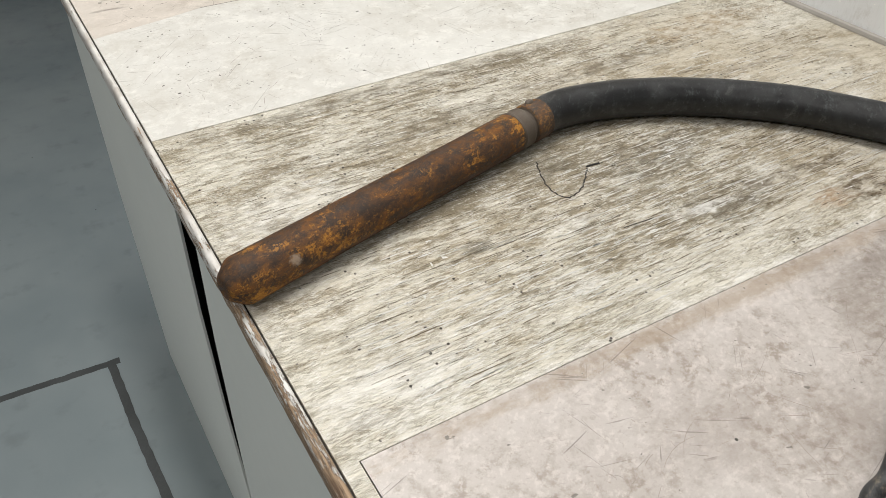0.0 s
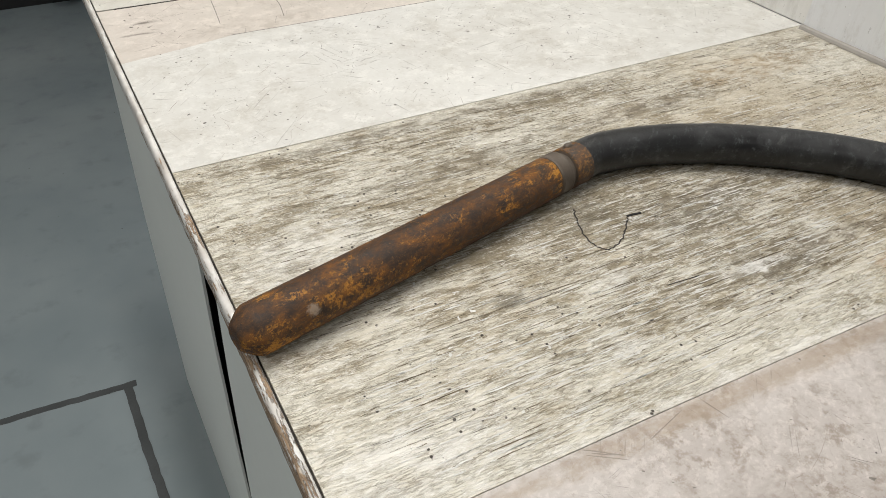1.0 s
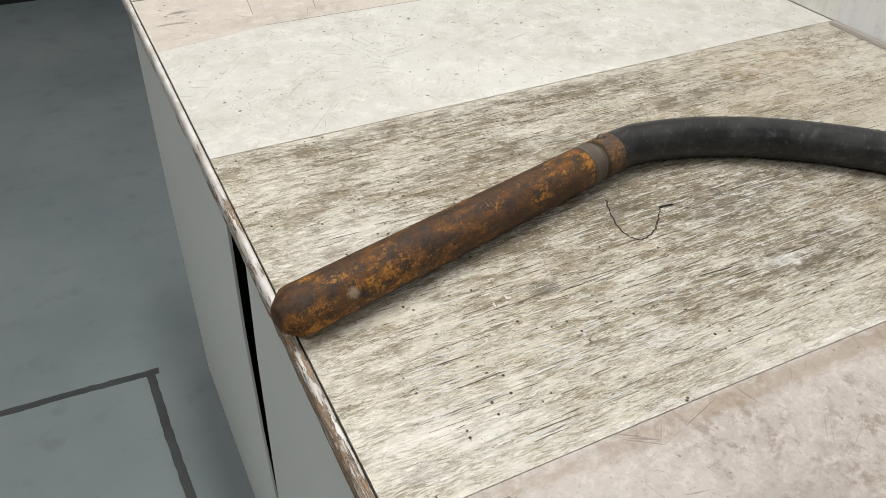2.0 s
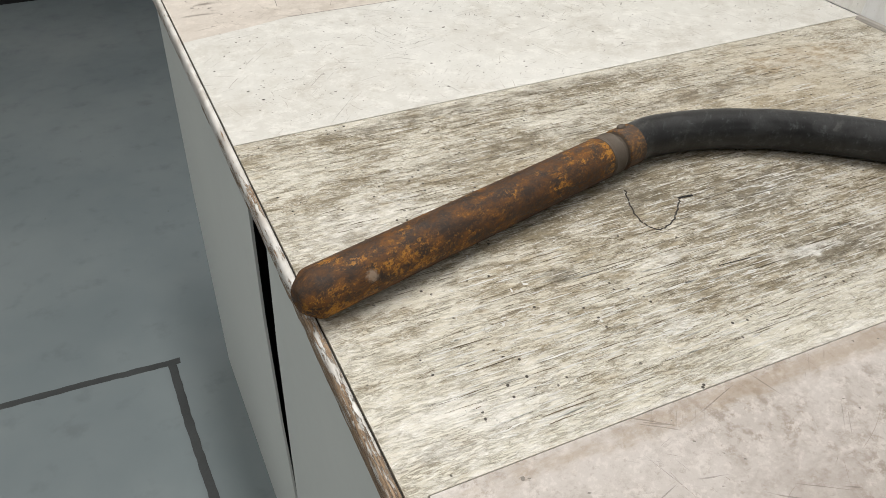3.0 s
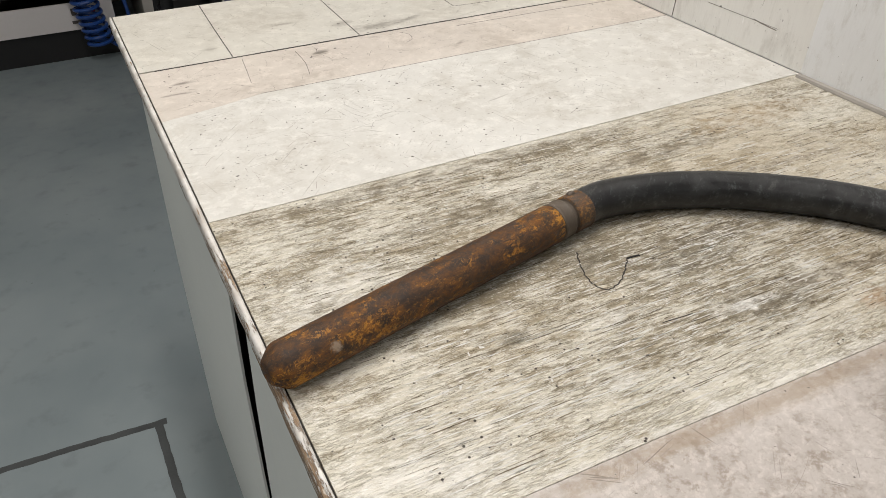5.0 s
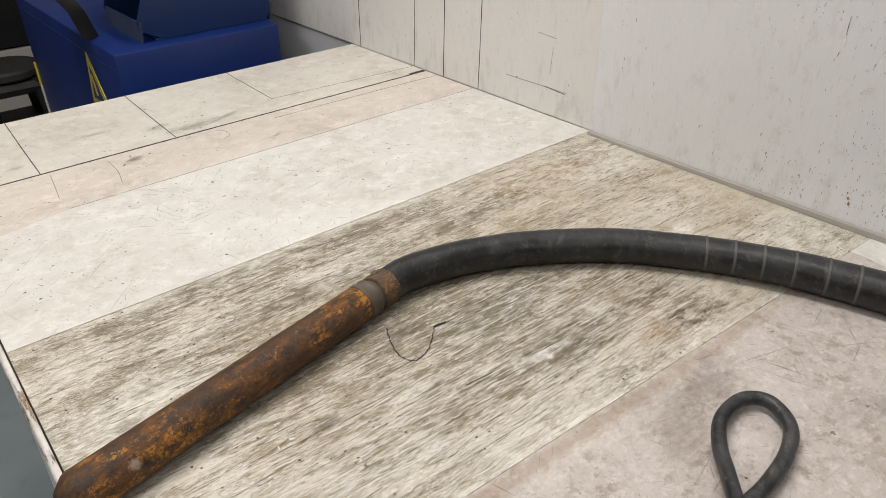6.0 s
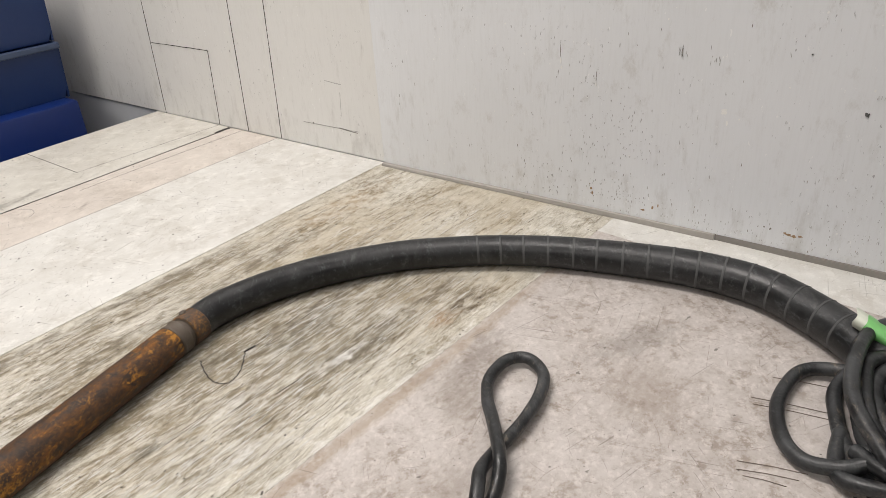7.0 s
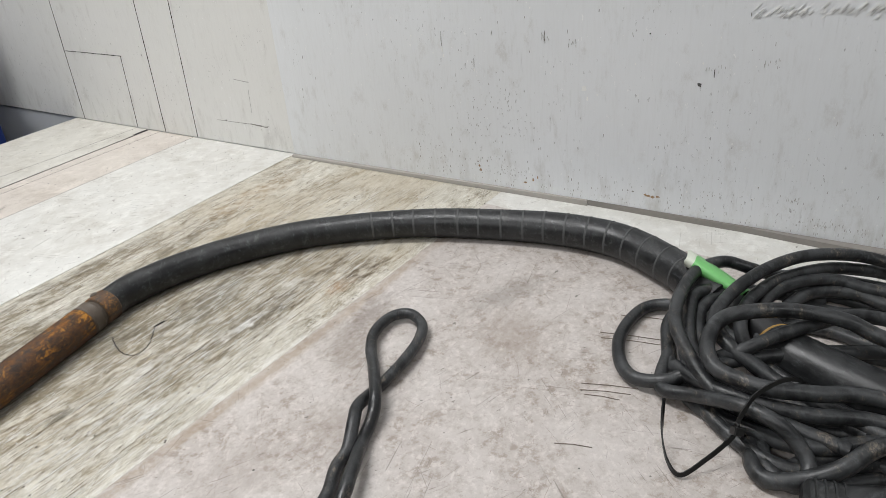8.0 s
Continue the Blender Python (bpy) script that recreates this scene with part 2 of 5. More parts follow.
def chipped_paint():
    g = Graph("chipped white paint on timber")
    patch = g.noise(60, (1.6, 0.45, 1.6), 0, 9, 0.78)
    streak = g.noise(1.0, (620, 34, 620), 0, 4, 0.7, (4, 0, 0))
    where = g.noise(13, (1, 1, 1), 0, 4, 0.6, (2, 2, 0))
    near = g.node("ShaderNodeSeparateXYZ")
    g.put(near.inputs[0], g.pos)
    worn = g.step(near.outputs[1], 0.10, 0.75, 0.13, -0.06)
    low = g.step(near.outputs[2], 0.893, 0.901, 0.04, -0.02)
    field = g.calc("ADD", g.calc("ADD", patch, g.calc("ADD", worn, low)), g.calc("ADD", g.calc("MULTIPLY", where, 0.20), g.calc("MULTIPLY", g.calc("SUBTRACT", streak, 0.5), 0.55)))
    bare = g.step(field, 0.625, 0.685)
    wood = g.mix(g.step(streak, 0.35, 0.65), (0.085, 0.050, 0.030), (0.36, 0.255, 0.165))
    wood = g.mix(g.step(g.noise(240, (1, 0.3, 1), 0, 4, 0.7, (7, 7, 0)), 0.58, 0.66, 0.0, 0.7), wood, (0.62, 0.58, 0.52))
    grime = g.mix(g.step(g.noise(30, detail=4, shift=(5, 0, 0)), 0.40, 0.66, 0, 0.6), (0.68, 0.67, 0.645), (0.38, 0.335, 0.295))
    return g.finish(g.mix(bare, grime, wood), g.step(bare, 0, 1, 0.4, 0.8), bare, -0.0007)


def rust(name="rusted steel", glow=1.0):
    g = Graph(name)
    run = g.noise(110, (0.6, 1.1, 1.1), 0, 9, 0.78, twist=0.3)
    grit = g.noise(380, detail=6, rough=0.8)
    blotch = g.noise(40, (0.5, 1.1, 1.1), 0, 8, 0.72, (4, 4, 1))
    color = g.mix(g.step(run, 0.38, 0.60), (0.026, 0.017, 0.012), (0.088, 0.043, 0.019))
    powder = g.noise(20, (0.55, 1.2, 1.2), 0, 8, 0.74, (6, 2, 3))
    hot = g.step(g.calc("ADD", powder, g.calc("MULTIPLY", g.calc("SUBTRACT", run, 0.5), 0.8)), 0.49, 0.66)
    color = g.mix(g.calc("MULTIPLY", hot, 0.55 * glow), color, (0.215, 0.085, 0.018))
    core = g.step(g.calc("ADD", powder, g.calc("MULTIPLY", g.calc("SUBTRACT", grit, 0.5), 1.0)), 0.575, 0.66)
    color = g.mix(g.calc("MULTIPLY", core, 0.85 * glow), color, (0.52, 0.235, 0.03))
    color = g.mix(g.step(blotch, 0.55, 0.68, 0.0, 0.5), color, (0.070, 0.050, 0.038))
    color = g.mix(g.step(grit, 0.54, 0.62, 0.0, 0.6), color, (0.034, 0.020, 0.013))
    color = g.mix(g.step(grit, 0.36, 0.44, 0.35 * glow, 0.0), color, (0.24, 0.105, 0.03))
    color = g.mix(1.0 - glow, color, (0.10, 0.085, 0.072))
    off = g.node("ShaderNodeVectorMath", operation="DISTANCE")
    g.put(off.inputs[0], g.pos)
    off.inputs[1].default_value = (0.047, -0.0175, 0.009)
    scar = g.step(g.calc("ADD", off.outputs["Value"], g.calc("MULTIPLY", grit, 0.012)), 0.0085, 0.012, 0.75, 0.0)
    color = g.mix(scar, color, (0.36, 0.28, 0.21))
    return g.finish(color, g.step(run, 0.35, 0.65, 0.5, 0.85), g.calc("ADD", g.calc("MULTIPLY", run, 0.5), grit), 0.0006, 0.0, 0.7, specular=0.35)


def rubber(name, tone=0.011, dusty=0.030, dust=(0.13, 0.12, 0.105), much=0.55):
    g = Graph(name)
    smear = g.noise(26, (1, 1, 1), 0, 9, 0.76, twist=0.6)
    scuff = g.noise(150, (1, 0.35, 1), 35, 6, 0.78, (2, 0, 0))
    fleck = g.noise(60, (0.5, 1.4, 1), -30, 8, 0.78, (5, 3, 0))
    grit = g.noise(520, detail=3, rough=0.7, shift=(1, 1, 1))
    base = g.mix(g.step(smear, 0.40, 0.62), (tone, tone * 1.08, tone * 1.18), (dusty, dusty * 1.05, dusty * 1.09))
    base = g.mix(g.step(scuff, 0.53, 0.68, 0.0, 0.6), base, (0.075, 0.080, 0.083))
    base = g.mix(g.calc("MULTIPLY", g.step(fleck, 0.55, 0.66), g.step(grit, 0.40, 0.58, 0.2, much)), base, dust)
    base = g.mix(g.step(scuff, 0.33, 0.42, 0.6, 0.0), base, (tone * 0.6, tone * 0.62, tone * 0.68))
    return g.finish(base, g.step(smear, 0.35, 0.7, 0.30, 0.55), g.calc("ADD", smear, g.calc("ADD", scuff, g.calc("MULTIPLY", grit, 0.4))), 0.0003, strength=0.7, specular=0.45)


def floor_paint():
    g = Graph("blue-grey floor paint")
    big, mid, fine = g.noise(1.6, detail=4), g.noise(14, detail=5, shift=(3, 1, 0)), g.noise(160, detail=3)
    color = g.mix(g.step(big, 0.35, 0.65), (0.192, 0.232, 0.247), (0.240, 0.280, 0.292))
    color = g.mix(g.step(mid, 0.55, 0.75, 0.0, 0.35), color, (0.12, 0.135, 0.14))
    speck = g.calc("MULTIPLY", g.step(g.cells(22), 0.03, 0.045, 1.0, 0.0), g.step(g.noise(9, detail=2), 0.52, 0.6))
    color = g.mix(speck, color, (0.03, 0.03, 0.03))
    return g.finish(color, g.step(mid, 0.3, 0.7, 0.28, 0.48), fine, 0.0004, strength=0.4)


def wall_paint(name, base):
    g = Graph(name)
    big, grime = g.noise(2.2, detail=4), g.noise(18, (1, 2.6, 0.8), 0, 7, 0.7, (4, 0, 0))
    color = g.mix(g.step(big, 0.35, 0.7), base, tuple(c * 0.93 for c in base))
    up = g.node("ShaderNodeSeparateXYZ")
    g.put(up.inputs[0], g.pos)
    low = g.step(up.outputs[2], 0.91, 1.02, 0.085, 0.0)
    color = g.mix(g.calc("MULTIPLY", g.step(g.calc("ADD", grime, low), 0.56, 0.78), 0.40), color, (0.40, 0.385, 0.35))
    drip = g.calc("MULTIPLY", g.step(g.noise(2.2, (1, 210, 12), 0, 3, 0.6, (1, 6, 2)), 0.64, 0.70), g.step(g.noise(12, detail=3, shift=(0, 7, 3)), 0.50, 0.58))
    color = g.mix(g.calc("MULTIPLY", drip, 0.2), color, (0.33, 0.32, 0.295))
    pit = g.calc("MULTIPLY", g.step(g.noise(170, (1, 1.5, 0.7), 0, 4, 0.7, (3, 3, 3)), 0.63, 0.67), g.step(g.calc("ADD", g.noise(14, detail=4, shift=(5, 5, 5)), low), 0.50, 0.60))
    color = g.mix(g.calc("MULTIPLY", pit, 0.6), color, (0.16, 0.15, 0.14))
    brush = g.noise(9, (1, 30, 2.4), 0, 6, 0.75, (2, 2, 2))
    color = g.mix(g.step(brush, 0.44, 0.68, 0.0, 0.10), color, (0.50, 0.49, 0.47))
    smudge = g.noise(26, (1, 1.2, 0.8), 0, 9, 0.75, (9, 2, 6))
    color = g.mix(g.calc("MULTIPLY", g.step(smudge, 0.53, 0.70), g.step(big, 0.40, 0.62, 0.15, 0.45)), color, (0.44, 0.42, 0.385))
    fleck = g.step(g.noise(120, (1, 1.4, 0.8), 0, 3, 0.7, (7, 1, 4)), 0.68, 0.72, 0.0, 0.6)
    color = g.mix(fleck, color, (0.85, 0.85, 0.84))
    roller = g.noise(260, (1, 1, 0.5), detail=2)
    relief = g.calc("SUBTRACT", g.calc("ADD", g.calc("MULTIPLY", roller, 0.12), g.calc("MULTIPLY", grime, 0.3)), g.calc("ADD", drip, pit))
    return g.finish(color, g.step(grime, 0.3, 0.7, 0.36, 0.55), relief, 0.0005, strength=0.6)


M = {
    "ply": weathered_ply(),
    "white": scratched("scratched white board", (0.615, 0.61, 0.58), (0.565, 0.555, 0.52), (0.42, 0.39, 0.34), 0.40),
    "cream": scratched("cream board", (0.575, 0.56, 0.51), (0.52, 0.50, 0.45), (0.38, 0.35, 0.30), 0.40, 1.0, 0.4, ((0.345, 0.955, 0.040, 0.012, (0.16, 0.145, 0.12), 0.6, 5), (0.30, 0.985, 0.020, 0.012, (0.22, 0.20, 0.17), 0.5, 0), (0.40, 0.96, 0.03, 0.006, (0.14, 0.13, 0.11), 0.5, 20), (0.22, 1.02, 0.018, 0.005, (0.18, 0.16, 0.13), 0.6, 0), (0.10, 0.97, 0.012, 0.006, (0.2, 0.18, 0.15), 0.5, 0))),
    "pink": scratched("pinkish board", (0.575, 0.53, 0.48), (0.53, 0.485, 0.435), (0.36, 0.31, 0.265), 0.45, 1.0, 0.4, ((0.232, 0.893, 0.014, 0.007, (0.13, 0.115, 0.095), 0.8, 20), (0.045, 0.875, 0.012, 0.005, (0.16, 0.14, 0.12), 0.8, 0), (0.03, 0.845, 0.02, 0.003, (0.16, 0.14, 0.12), 0.7, 0), (0.42, 0.84, 0.015, 0.004, (0.2, 0.17, 0.14), 0.6, 30))),
    "sheet": scratched("mottled laminate sheet", (0.485, 0.45, 0.425), (0.42, 0.382, 0.355), (0.225, 0.18, 0.14), 0.68, 2.6, 0.36, (
        (0.34, 0.165, 0.36, 0.009, (0.30, 0.225, 0.15), 0.55, -3), (0.42, 0.135, 0.05, 0.02, (0.14, 0.11, 0.09), 0.5, 10), (0.36, 0.125, 0.05, 0.025, (0.17, 0.135, 0.105), 0.45, 60),
        (0.45, -0.02, 0.05, 0.04, (0.20, 0.15, 0.11), 0.4, 30), (0.27, 0.06, 0.05, 0.03, (0.19, 0.15, 0.12), 0.4, 10), (0.52, 0.02, 0.06, 0.02, (0.18, 0.16, 0.14), 0.45, -30), (0.19, 0.10, 0.05, 0.03, (0.21, 0.17, 0.14), 0.35, 0))),
    "trim": chipped_paint(),
    "panel": plain("grey cabinet paint", (0.72, 0.755, 0.735), 0.45, 0.10, 12),
    # near-black: shade painted inside the panel gap, also small dark marks
    "dark": plain("near-black gap shade and marks", (0.012, 0.011, 0.010), 0.9),
    "line": plain("dark joint", (0.035, 0.03, 0.026), 0.8),
    "grain_dirt": plain("dirt in open grain", (0.15, 0.12, 0.078), 0.8, 0.5, 30),
    "steel_dull": plain("dull grey-brown steel", (0.105, 0.082, 0.062), 0.6, 0.7, 160, 0.1),
    "pencil": plain("pencil line", (0.09, 0.08, 0.075), 0.7),
    "wall": wall_paint("white wall paint", (0.735, 0.75, 0.765)),
    "wall_far": wall_paint("off-white wall board", (0.72, 0.715, 0.69)),
    "wall_grey": plain("grey lower wall", (0.52, 0.535, 0.55), 0.55, 0.15, 8),
    "room": plain("cream room wall", (0.50, 0.48, 0.445), 0.6, 0.1, 6),
    "ceiling": plain("white ceiling", (0.62, 0.62, 0.61), 0.8, 0.05, 6),
    "floor": floor_paint(),
    "tape": plain("worn dark tape", (0.060, 0.066, 0.068), 0.6, 0.8, 70),
    "rust": rust(),
    "rust_dull": rust("dull rusted steel", 0.7),
    "rubber": rubber("black hose rubber", 0.006, 0.022, (0.10, 0.10, 0.095), 0.4),
    "cable": rubber("grey-black cable rubber", 0.008, 0.042, (0.16, 0.135, 0.105), 0.9),
    "ridge": plain("worn rubber ridge", (0.062, 0.064, 0.064), 0.6, 0.55, 120),
    "ring": plain("grey worn ridge", (0.085, 0.085, 0.082), 0.6, 0.3, 90),
    "tie": plain("black nylon", (0.007, 0.007, 0.007), 0.35, 0.3, 90),
    "green": plain("green label", (0.17, 0.47, 0.15), 0.3, 0.25, 60),
    "label_white": plain("white label film", (0.60, 0.63, 0.54), 0.5, 0.1, 60),
    "blue": plain("blue machine paint", (0.0025, 0.019, 0.125), 0.42, 0.25, 10),
    "bin_blue": plain("blue plastic", (0.006, 0.028, 0.115), 0.45, 0.25, 30),
    "bin_lip": plain("grey-blue worn plastic", (0.045, 0.068, 0.125), 0.5, 0.25, 30),
    "yellow": plain("yellow sign paint", (0.55, 0.44, 0.03), 0.5, 0.2, 30),
    "black": plain("black plastic", (0.010, 0.010, 0.011), 0.45, 0.3, 30),
    "seat": plain("dark seat pad", (0.035, 0.033, 0.032), 0.6, 0.3, 30),
    "hose_blue": plain("blue plastic tube", (0.015, 0.06, 0.24), 0.3, 0.2, 30),
    "sign": plain("white sign board", (0.62, 0.60, 0.60), 0.5, 0.1, 20),
    "red": plain("red print", (0.35, 0.03, 0.03), 0.5, 0.2, 20),
    "wood_dark": plain("bare dark board", (0.20, 0.16, 0.13), 0.75, 0.4, 60),
    "scuff": plain("brown scuff", (0.30, 0.255, 0.225), 0.6, 0.3, 60),
    "pit_shade_grey": plain("grey pit and flake shade", (0.43, 0.42, 0.40), 0.7, 0.3, 60),
    "rail": plain("grey-brown rail", (0.25, 0.232, 0.212), 0.65, 0.35, 50),
    "bead": plain("grimy off-white bead", (0.34, 0.32, 0.29), 0.6, 0.3, 40),
    "strip": plain("grey joint filler", (0.20, 0.185, 0.17), 0.7, 0.3, 60),
    "rust_spot": plain("rust stain", (0.33, 0.22, 0.13), 0.8, 0.5, 200),
    "chip": plain("bare plaster chip", (0.82, 0.82, 0.80), 0.7, 0.2, 200),
    "ochre": plain("ochre sleeve", (0.34, 0.20, 0.04), 0.5, 0.3, 60),
}


# ---- mesh helpers ----
def part(name, bm, material, parent=None, label="", m=None):
    mesh = bpy.data.meshes.new(name)
    bmesh.ops.recalc_face_normals(bm, faces=bm.faces)
    bm.to_mesh(mesh)
    bm.free()
    mesh.materials.append(M[material])
    ob = new(name, mesh)
    if parent is not None:
        ob.parent = parent
    if m is not None:
        ob.matrix_basis = m
    if label:
        ob["label"] = label
    return ob


def smooth(ob, angle=40):
    for p in ob.data.polygons:
        p.use_smooth = True
    ob.data.set_sharp_from_angle(angle=radians(angle))
    return ob


def thing(name, label, category, group="", kind="", at=(0, 0, 0)):
    ob = new(name)
    ob.location = at
    ob.empty_display_size = 0.05
    return tagged(ob, label, category, group, kind)


def add_box(bm, lo, hi, bevel=0.0):
    c = [(a + b) / 2 for a, b in zip(lo, hi)]
    s = [abs(b - a) for a, b in zip(lo, hi)]
    made = bmesh.ops.create_cube(bm, size=1, matrix=Matrix.LocRotScale(c, None, s))
    if bevel:
        edges = list({e for v in made["verts"] for e in v.link_edges})
        bmesh.ops.bevel(bm, geom=edges, offset=bevel, segments=2, affect="EDGES", profile=0.5)
    return bm


def box(lo, hi, bevel=0.0):
    return add_box(bmesh.new(), lo, hi, bevel)


def slab(points, low, high, axis=2, bevel=0.0):
    """A flat plate with the outline given in the two other axes, from low to high along the axis."""
    bm = bmesh.new()

    def put(p, v):
        q = list(p)
        q.insert(axis, v)
        return bm.verts.new(q)
    a, b = [put(p, low) for p in points], [put(p, high) for p in points]
    bm.faces.new(a), bm.faces.new(b)
    n = len(points)
    for i in range(n):
        bm.faces.new((a[i], a[(i + 1) % n], b[(i + 1) % n], b[i]))
    if bevel:
        bmesh.ops.recalc_face_normals(bm, faces=bm.faces)
        bmesh.ops.bevel(bm, geom=list(bm.edges), offset=bevel, segments=2, affect="EDGES", profile=0.5)
    return bm


def spline(points, per=8, closed=False):
    """Catmull-Rom points through the control points."""
    p = [Vector(q) for q in points]
    n = len(p)
    out = []
    for i in range(n if closed else n - 1):
        a, b, c, d = (p[(i + k) % n] if closed else p[min(max(i + k, 0), n - 1)] for k in (-1, 0, 1, 2))
        for j in range(per):
            t = j / per
            out.append(0.5 * (2 * b + (c - a) * t + (2 * a - 5 * b + 4 * c - d) * t * t + (3 * b - a - 3 * c + d) * t ** 3))
    if not closed:
        out.append(p[-1])
    return out


def tube(path, radius, sides=14, closed=False, flat=1.0):
    """A round tube along the path; radius is a number or a function of the length so far. flat squeezes it."""
    bm = bmesh.new()
    rings, normal, run = [], None, 0.0
    n = len(path)
    for i, p in enumerate(path):
        if closed:
            way = (path[(i + 1) % n] - path[i - 1]).normalized()
        else:
            way = (path[min(i + 1, n - 1)] - path[max(i - 1, 0)]).normalized()
        if normal is None:
            normal = way.orthogonal().normalized() if abs(way.z) > 0.9 else way.cross(Vector((0, 0, 1))).normalized()
        normal = (normal - way * normal.dot(way)).normalized()
        side = way.cross(normal)
        if i:
            run += (p - path[i - 1]).length
        r = radius(run) if callable(radius) else radius
        rings.append([bm.verts.new(p + normal * (r * math.cos(a)) + side * (r * flat * math.sin(a))) for a in (2 * math.pi * k / sides for k in range(sides))])
    for i in range(n if closed else n - 1):
        a, b = rings[i], rings[(i + 1) % n]
        for k in range(sides):
            bm.faces.new((a[k], a[(k + 1) % sides], b[(k + 1) % sides], b[k]))
    if not closed:
        bm.faces.new(rings[0]), bm.faces.new(rings[-1])
    return bm


def lathe(profile, sides=40):
    """A turned body along local x from (x, r) pairs."""
    bm = bmesh.new()
    rings = [[bm.verts.new((x, r * math.cos(2 * math.pi * k / sides), r * math.sin(2 * math.pi * k / sides))) for k in range(sides)] for x, r in profile]
    for a, b in zip(rings, rings[1:]):
        for k in range(sides):
            bm.faces.new((a[k], a[(k + 1) % sides], b[(k + 1) % sides], b[k]))
    bm.faces.new(rings[0]), bm.faces.new(rings[-1])
    return bm


def stripe(points, width, z, thick=0.0004):
    """A thin raised line on a level surface through (x, y) points."""
    bm = bmesh.new()
    p = [Vector((x, y, 0)) for x, y in points]
    left, right = [], []
    for i, q in enumerate(p):
        way = (p[min(i + 1, len(p) - 1)] - p[max(i - 1, 0)]).normalized()
        side = Vector((-way.y, way.x, 0)) * width / 2
        left.append(q + side), right.append(q - side)
    top = [[bm.verts.new((v.x, v.y, z + thick)) for v in row] for row in (left, right)]
    low = [[bm.verts.new((v.x, v.y, z - 0.0006)) for v in row] for row in (left, right)]
    for i in range(len(p) - 1):
        bm.faces.new((top[0][i], top[0][i + 1], top[1][i + 1], top[1][i]))
        bm.faces.new((low[0][i], low[0][i + 1], top[0][i + 1], top[0][i]))
        bm.faces.new((low[1][i], low[1][i + 1], top[1][i + 1], top[1][i]))
    return bm


# ---- room ----
floor = part("floor", box((-4.0, -3.0, -0.1), (3.0, 4.2, 0.0)), "floor")
tagged(floor, "blue-grey painted workshop floor, slightly glossy and scuffed", "floor", kind="structure")
ceiling = part("ceiling", box((-4.0, -3.0, 2.8), (3.0, 4.2, 2.9)), "ceiling")
tagged(ceiling, "plain white ceiling", "ceiling", kind="structure")
for name, lo, hi in (("wall_west", (-4.1, -3, 0), (-4.0, 4.2, 2.8)), ("wall_south", (-4.0, -3.1, 0), (3.0, -3.0, 2.8)), ("wall_north", (-4.0, 4.2, 0), (3.0, 4.3, 2.8)), ("wall_east", (3.0, -3.0, 0), (3.1, 4.2, 2.8))):
    tagged(part(name, box(lo, hi), "room"), "plain cream painted workshop wall", "wall", kind="structure")

TOP = 0.900
# back wall of the bench: a near panel, a far panel that runs on past the bench, and a grey base
near_wall = part("wall_bench_near", box((0.764, -2.2, 0.8990), (0.86, 0.543, 2.6), 0.002), "wall")
tagged(near_wall, "white painted board wall, chipped and streaked, behind the workbench", "wall", kind="structure")
far_wall = part("wall_bench_far", box((0.771, 0.5432, 0.9008), (0.86, 1.9, 2.6), 0.001), "wall_far")
tagged(far_wall, "off-white board wall with dark panel joints", "wall", kind="structure")
low_wall = part("wall_bench_base", box((0.7735, -2.2, 0.0), (0.86, 1.9, 0.8985)), "wall_grey")
tagged(low_wall, "grey wall below the white boards", "wall", kind="structure")

# narrow painted bead at the foot of the near wall board
bead_bm = bmesh.new()
bead_rows = [[bead_bm.verts.new((x, y, z)) for x, z in ((0.7638, 0.9004), (front, 0.9004), (front + 0.0012, top), (0.7638, top + 0.001))] for y, front, top in ((0.5425, 0.7570, 0.9036), (0.30, 0.7580, 0.9052), (0.0205, 0.7605, 0.9072))]
for m, n in zip(bead_rows, bead_rows[1:]):
    for k in range(4):
        bead_bm.faces.new((m[k], m[(k + 1) % 4], n[(k + 1) % 4], n[k]))
bead_bm.faces.new(bead_rows[0]), bead_bm.faces.new(bead_rows[-1])
bead = part("trim", bead_bm, "bead")
tagged(bead, "narrow off-white bead where the wall meets the bench", "trim", kind="structure")

# tape lines on the floor
def tape(points, width, z):
    """A strip of tape with slightly frayed edges."""
    p = spline([(*q, 0) for q in points], 40)
    bm = bmesh.new()
    rows = []
    for i, q in enumerate(p):
        way = (p[min(i + 1, len(p) - 1)] - p[max(i - 1, 0)]).normalized()
        side = Vector((-way.y, way.x, 0)) * width / 2
        drift = side * 0.35 * noise.noise((q.x * 6, q.y * 6, 1.7))
        w1, w2 = (1 + 0.22 * noise.noise((q.x * 45, q.y * 45, k)) for k in (3.1, 8.4))
        rows.append([bm.verts.new(v) for v in (q + drift + side * w1 + Vector((0, 0, z - 0.0004)), q + drift + side * w1 + Vector((0, 0, z + 0.0005)), q + drift - side * w2 + Vector((0, 0, z + 0.0005)), q + drift - side * w2 + Vector((0, 0, z - 0.0004)))])
    for m, n in zip(rows, rows[1:]):
        for k in range(3):
            bm.faces.new((m[k], m[k + 1], n[k + 1], n[k]))
    return bm


line_a = part("floor_line", tape([(-0.098, 1.192), (-0.33, 1.210), (-0.62, 1.230), (-1.3, 1.27)], 0.0165, 0.0), "tape")
tagged(line_a, "worn dark marking tape across the floor", "floor line", kind="structure")
line_b = part("floor_line", tape([(-0.118, 1.186), (-0.116, 1.05), (-0.108, 0.83), (-0.10, 0.3), (-0.10, -0.6)], 0.0175, 0.0007), "tape")
tagged(line_b, "worn dark marking tape along the workbench", "floor line", kind="structure")

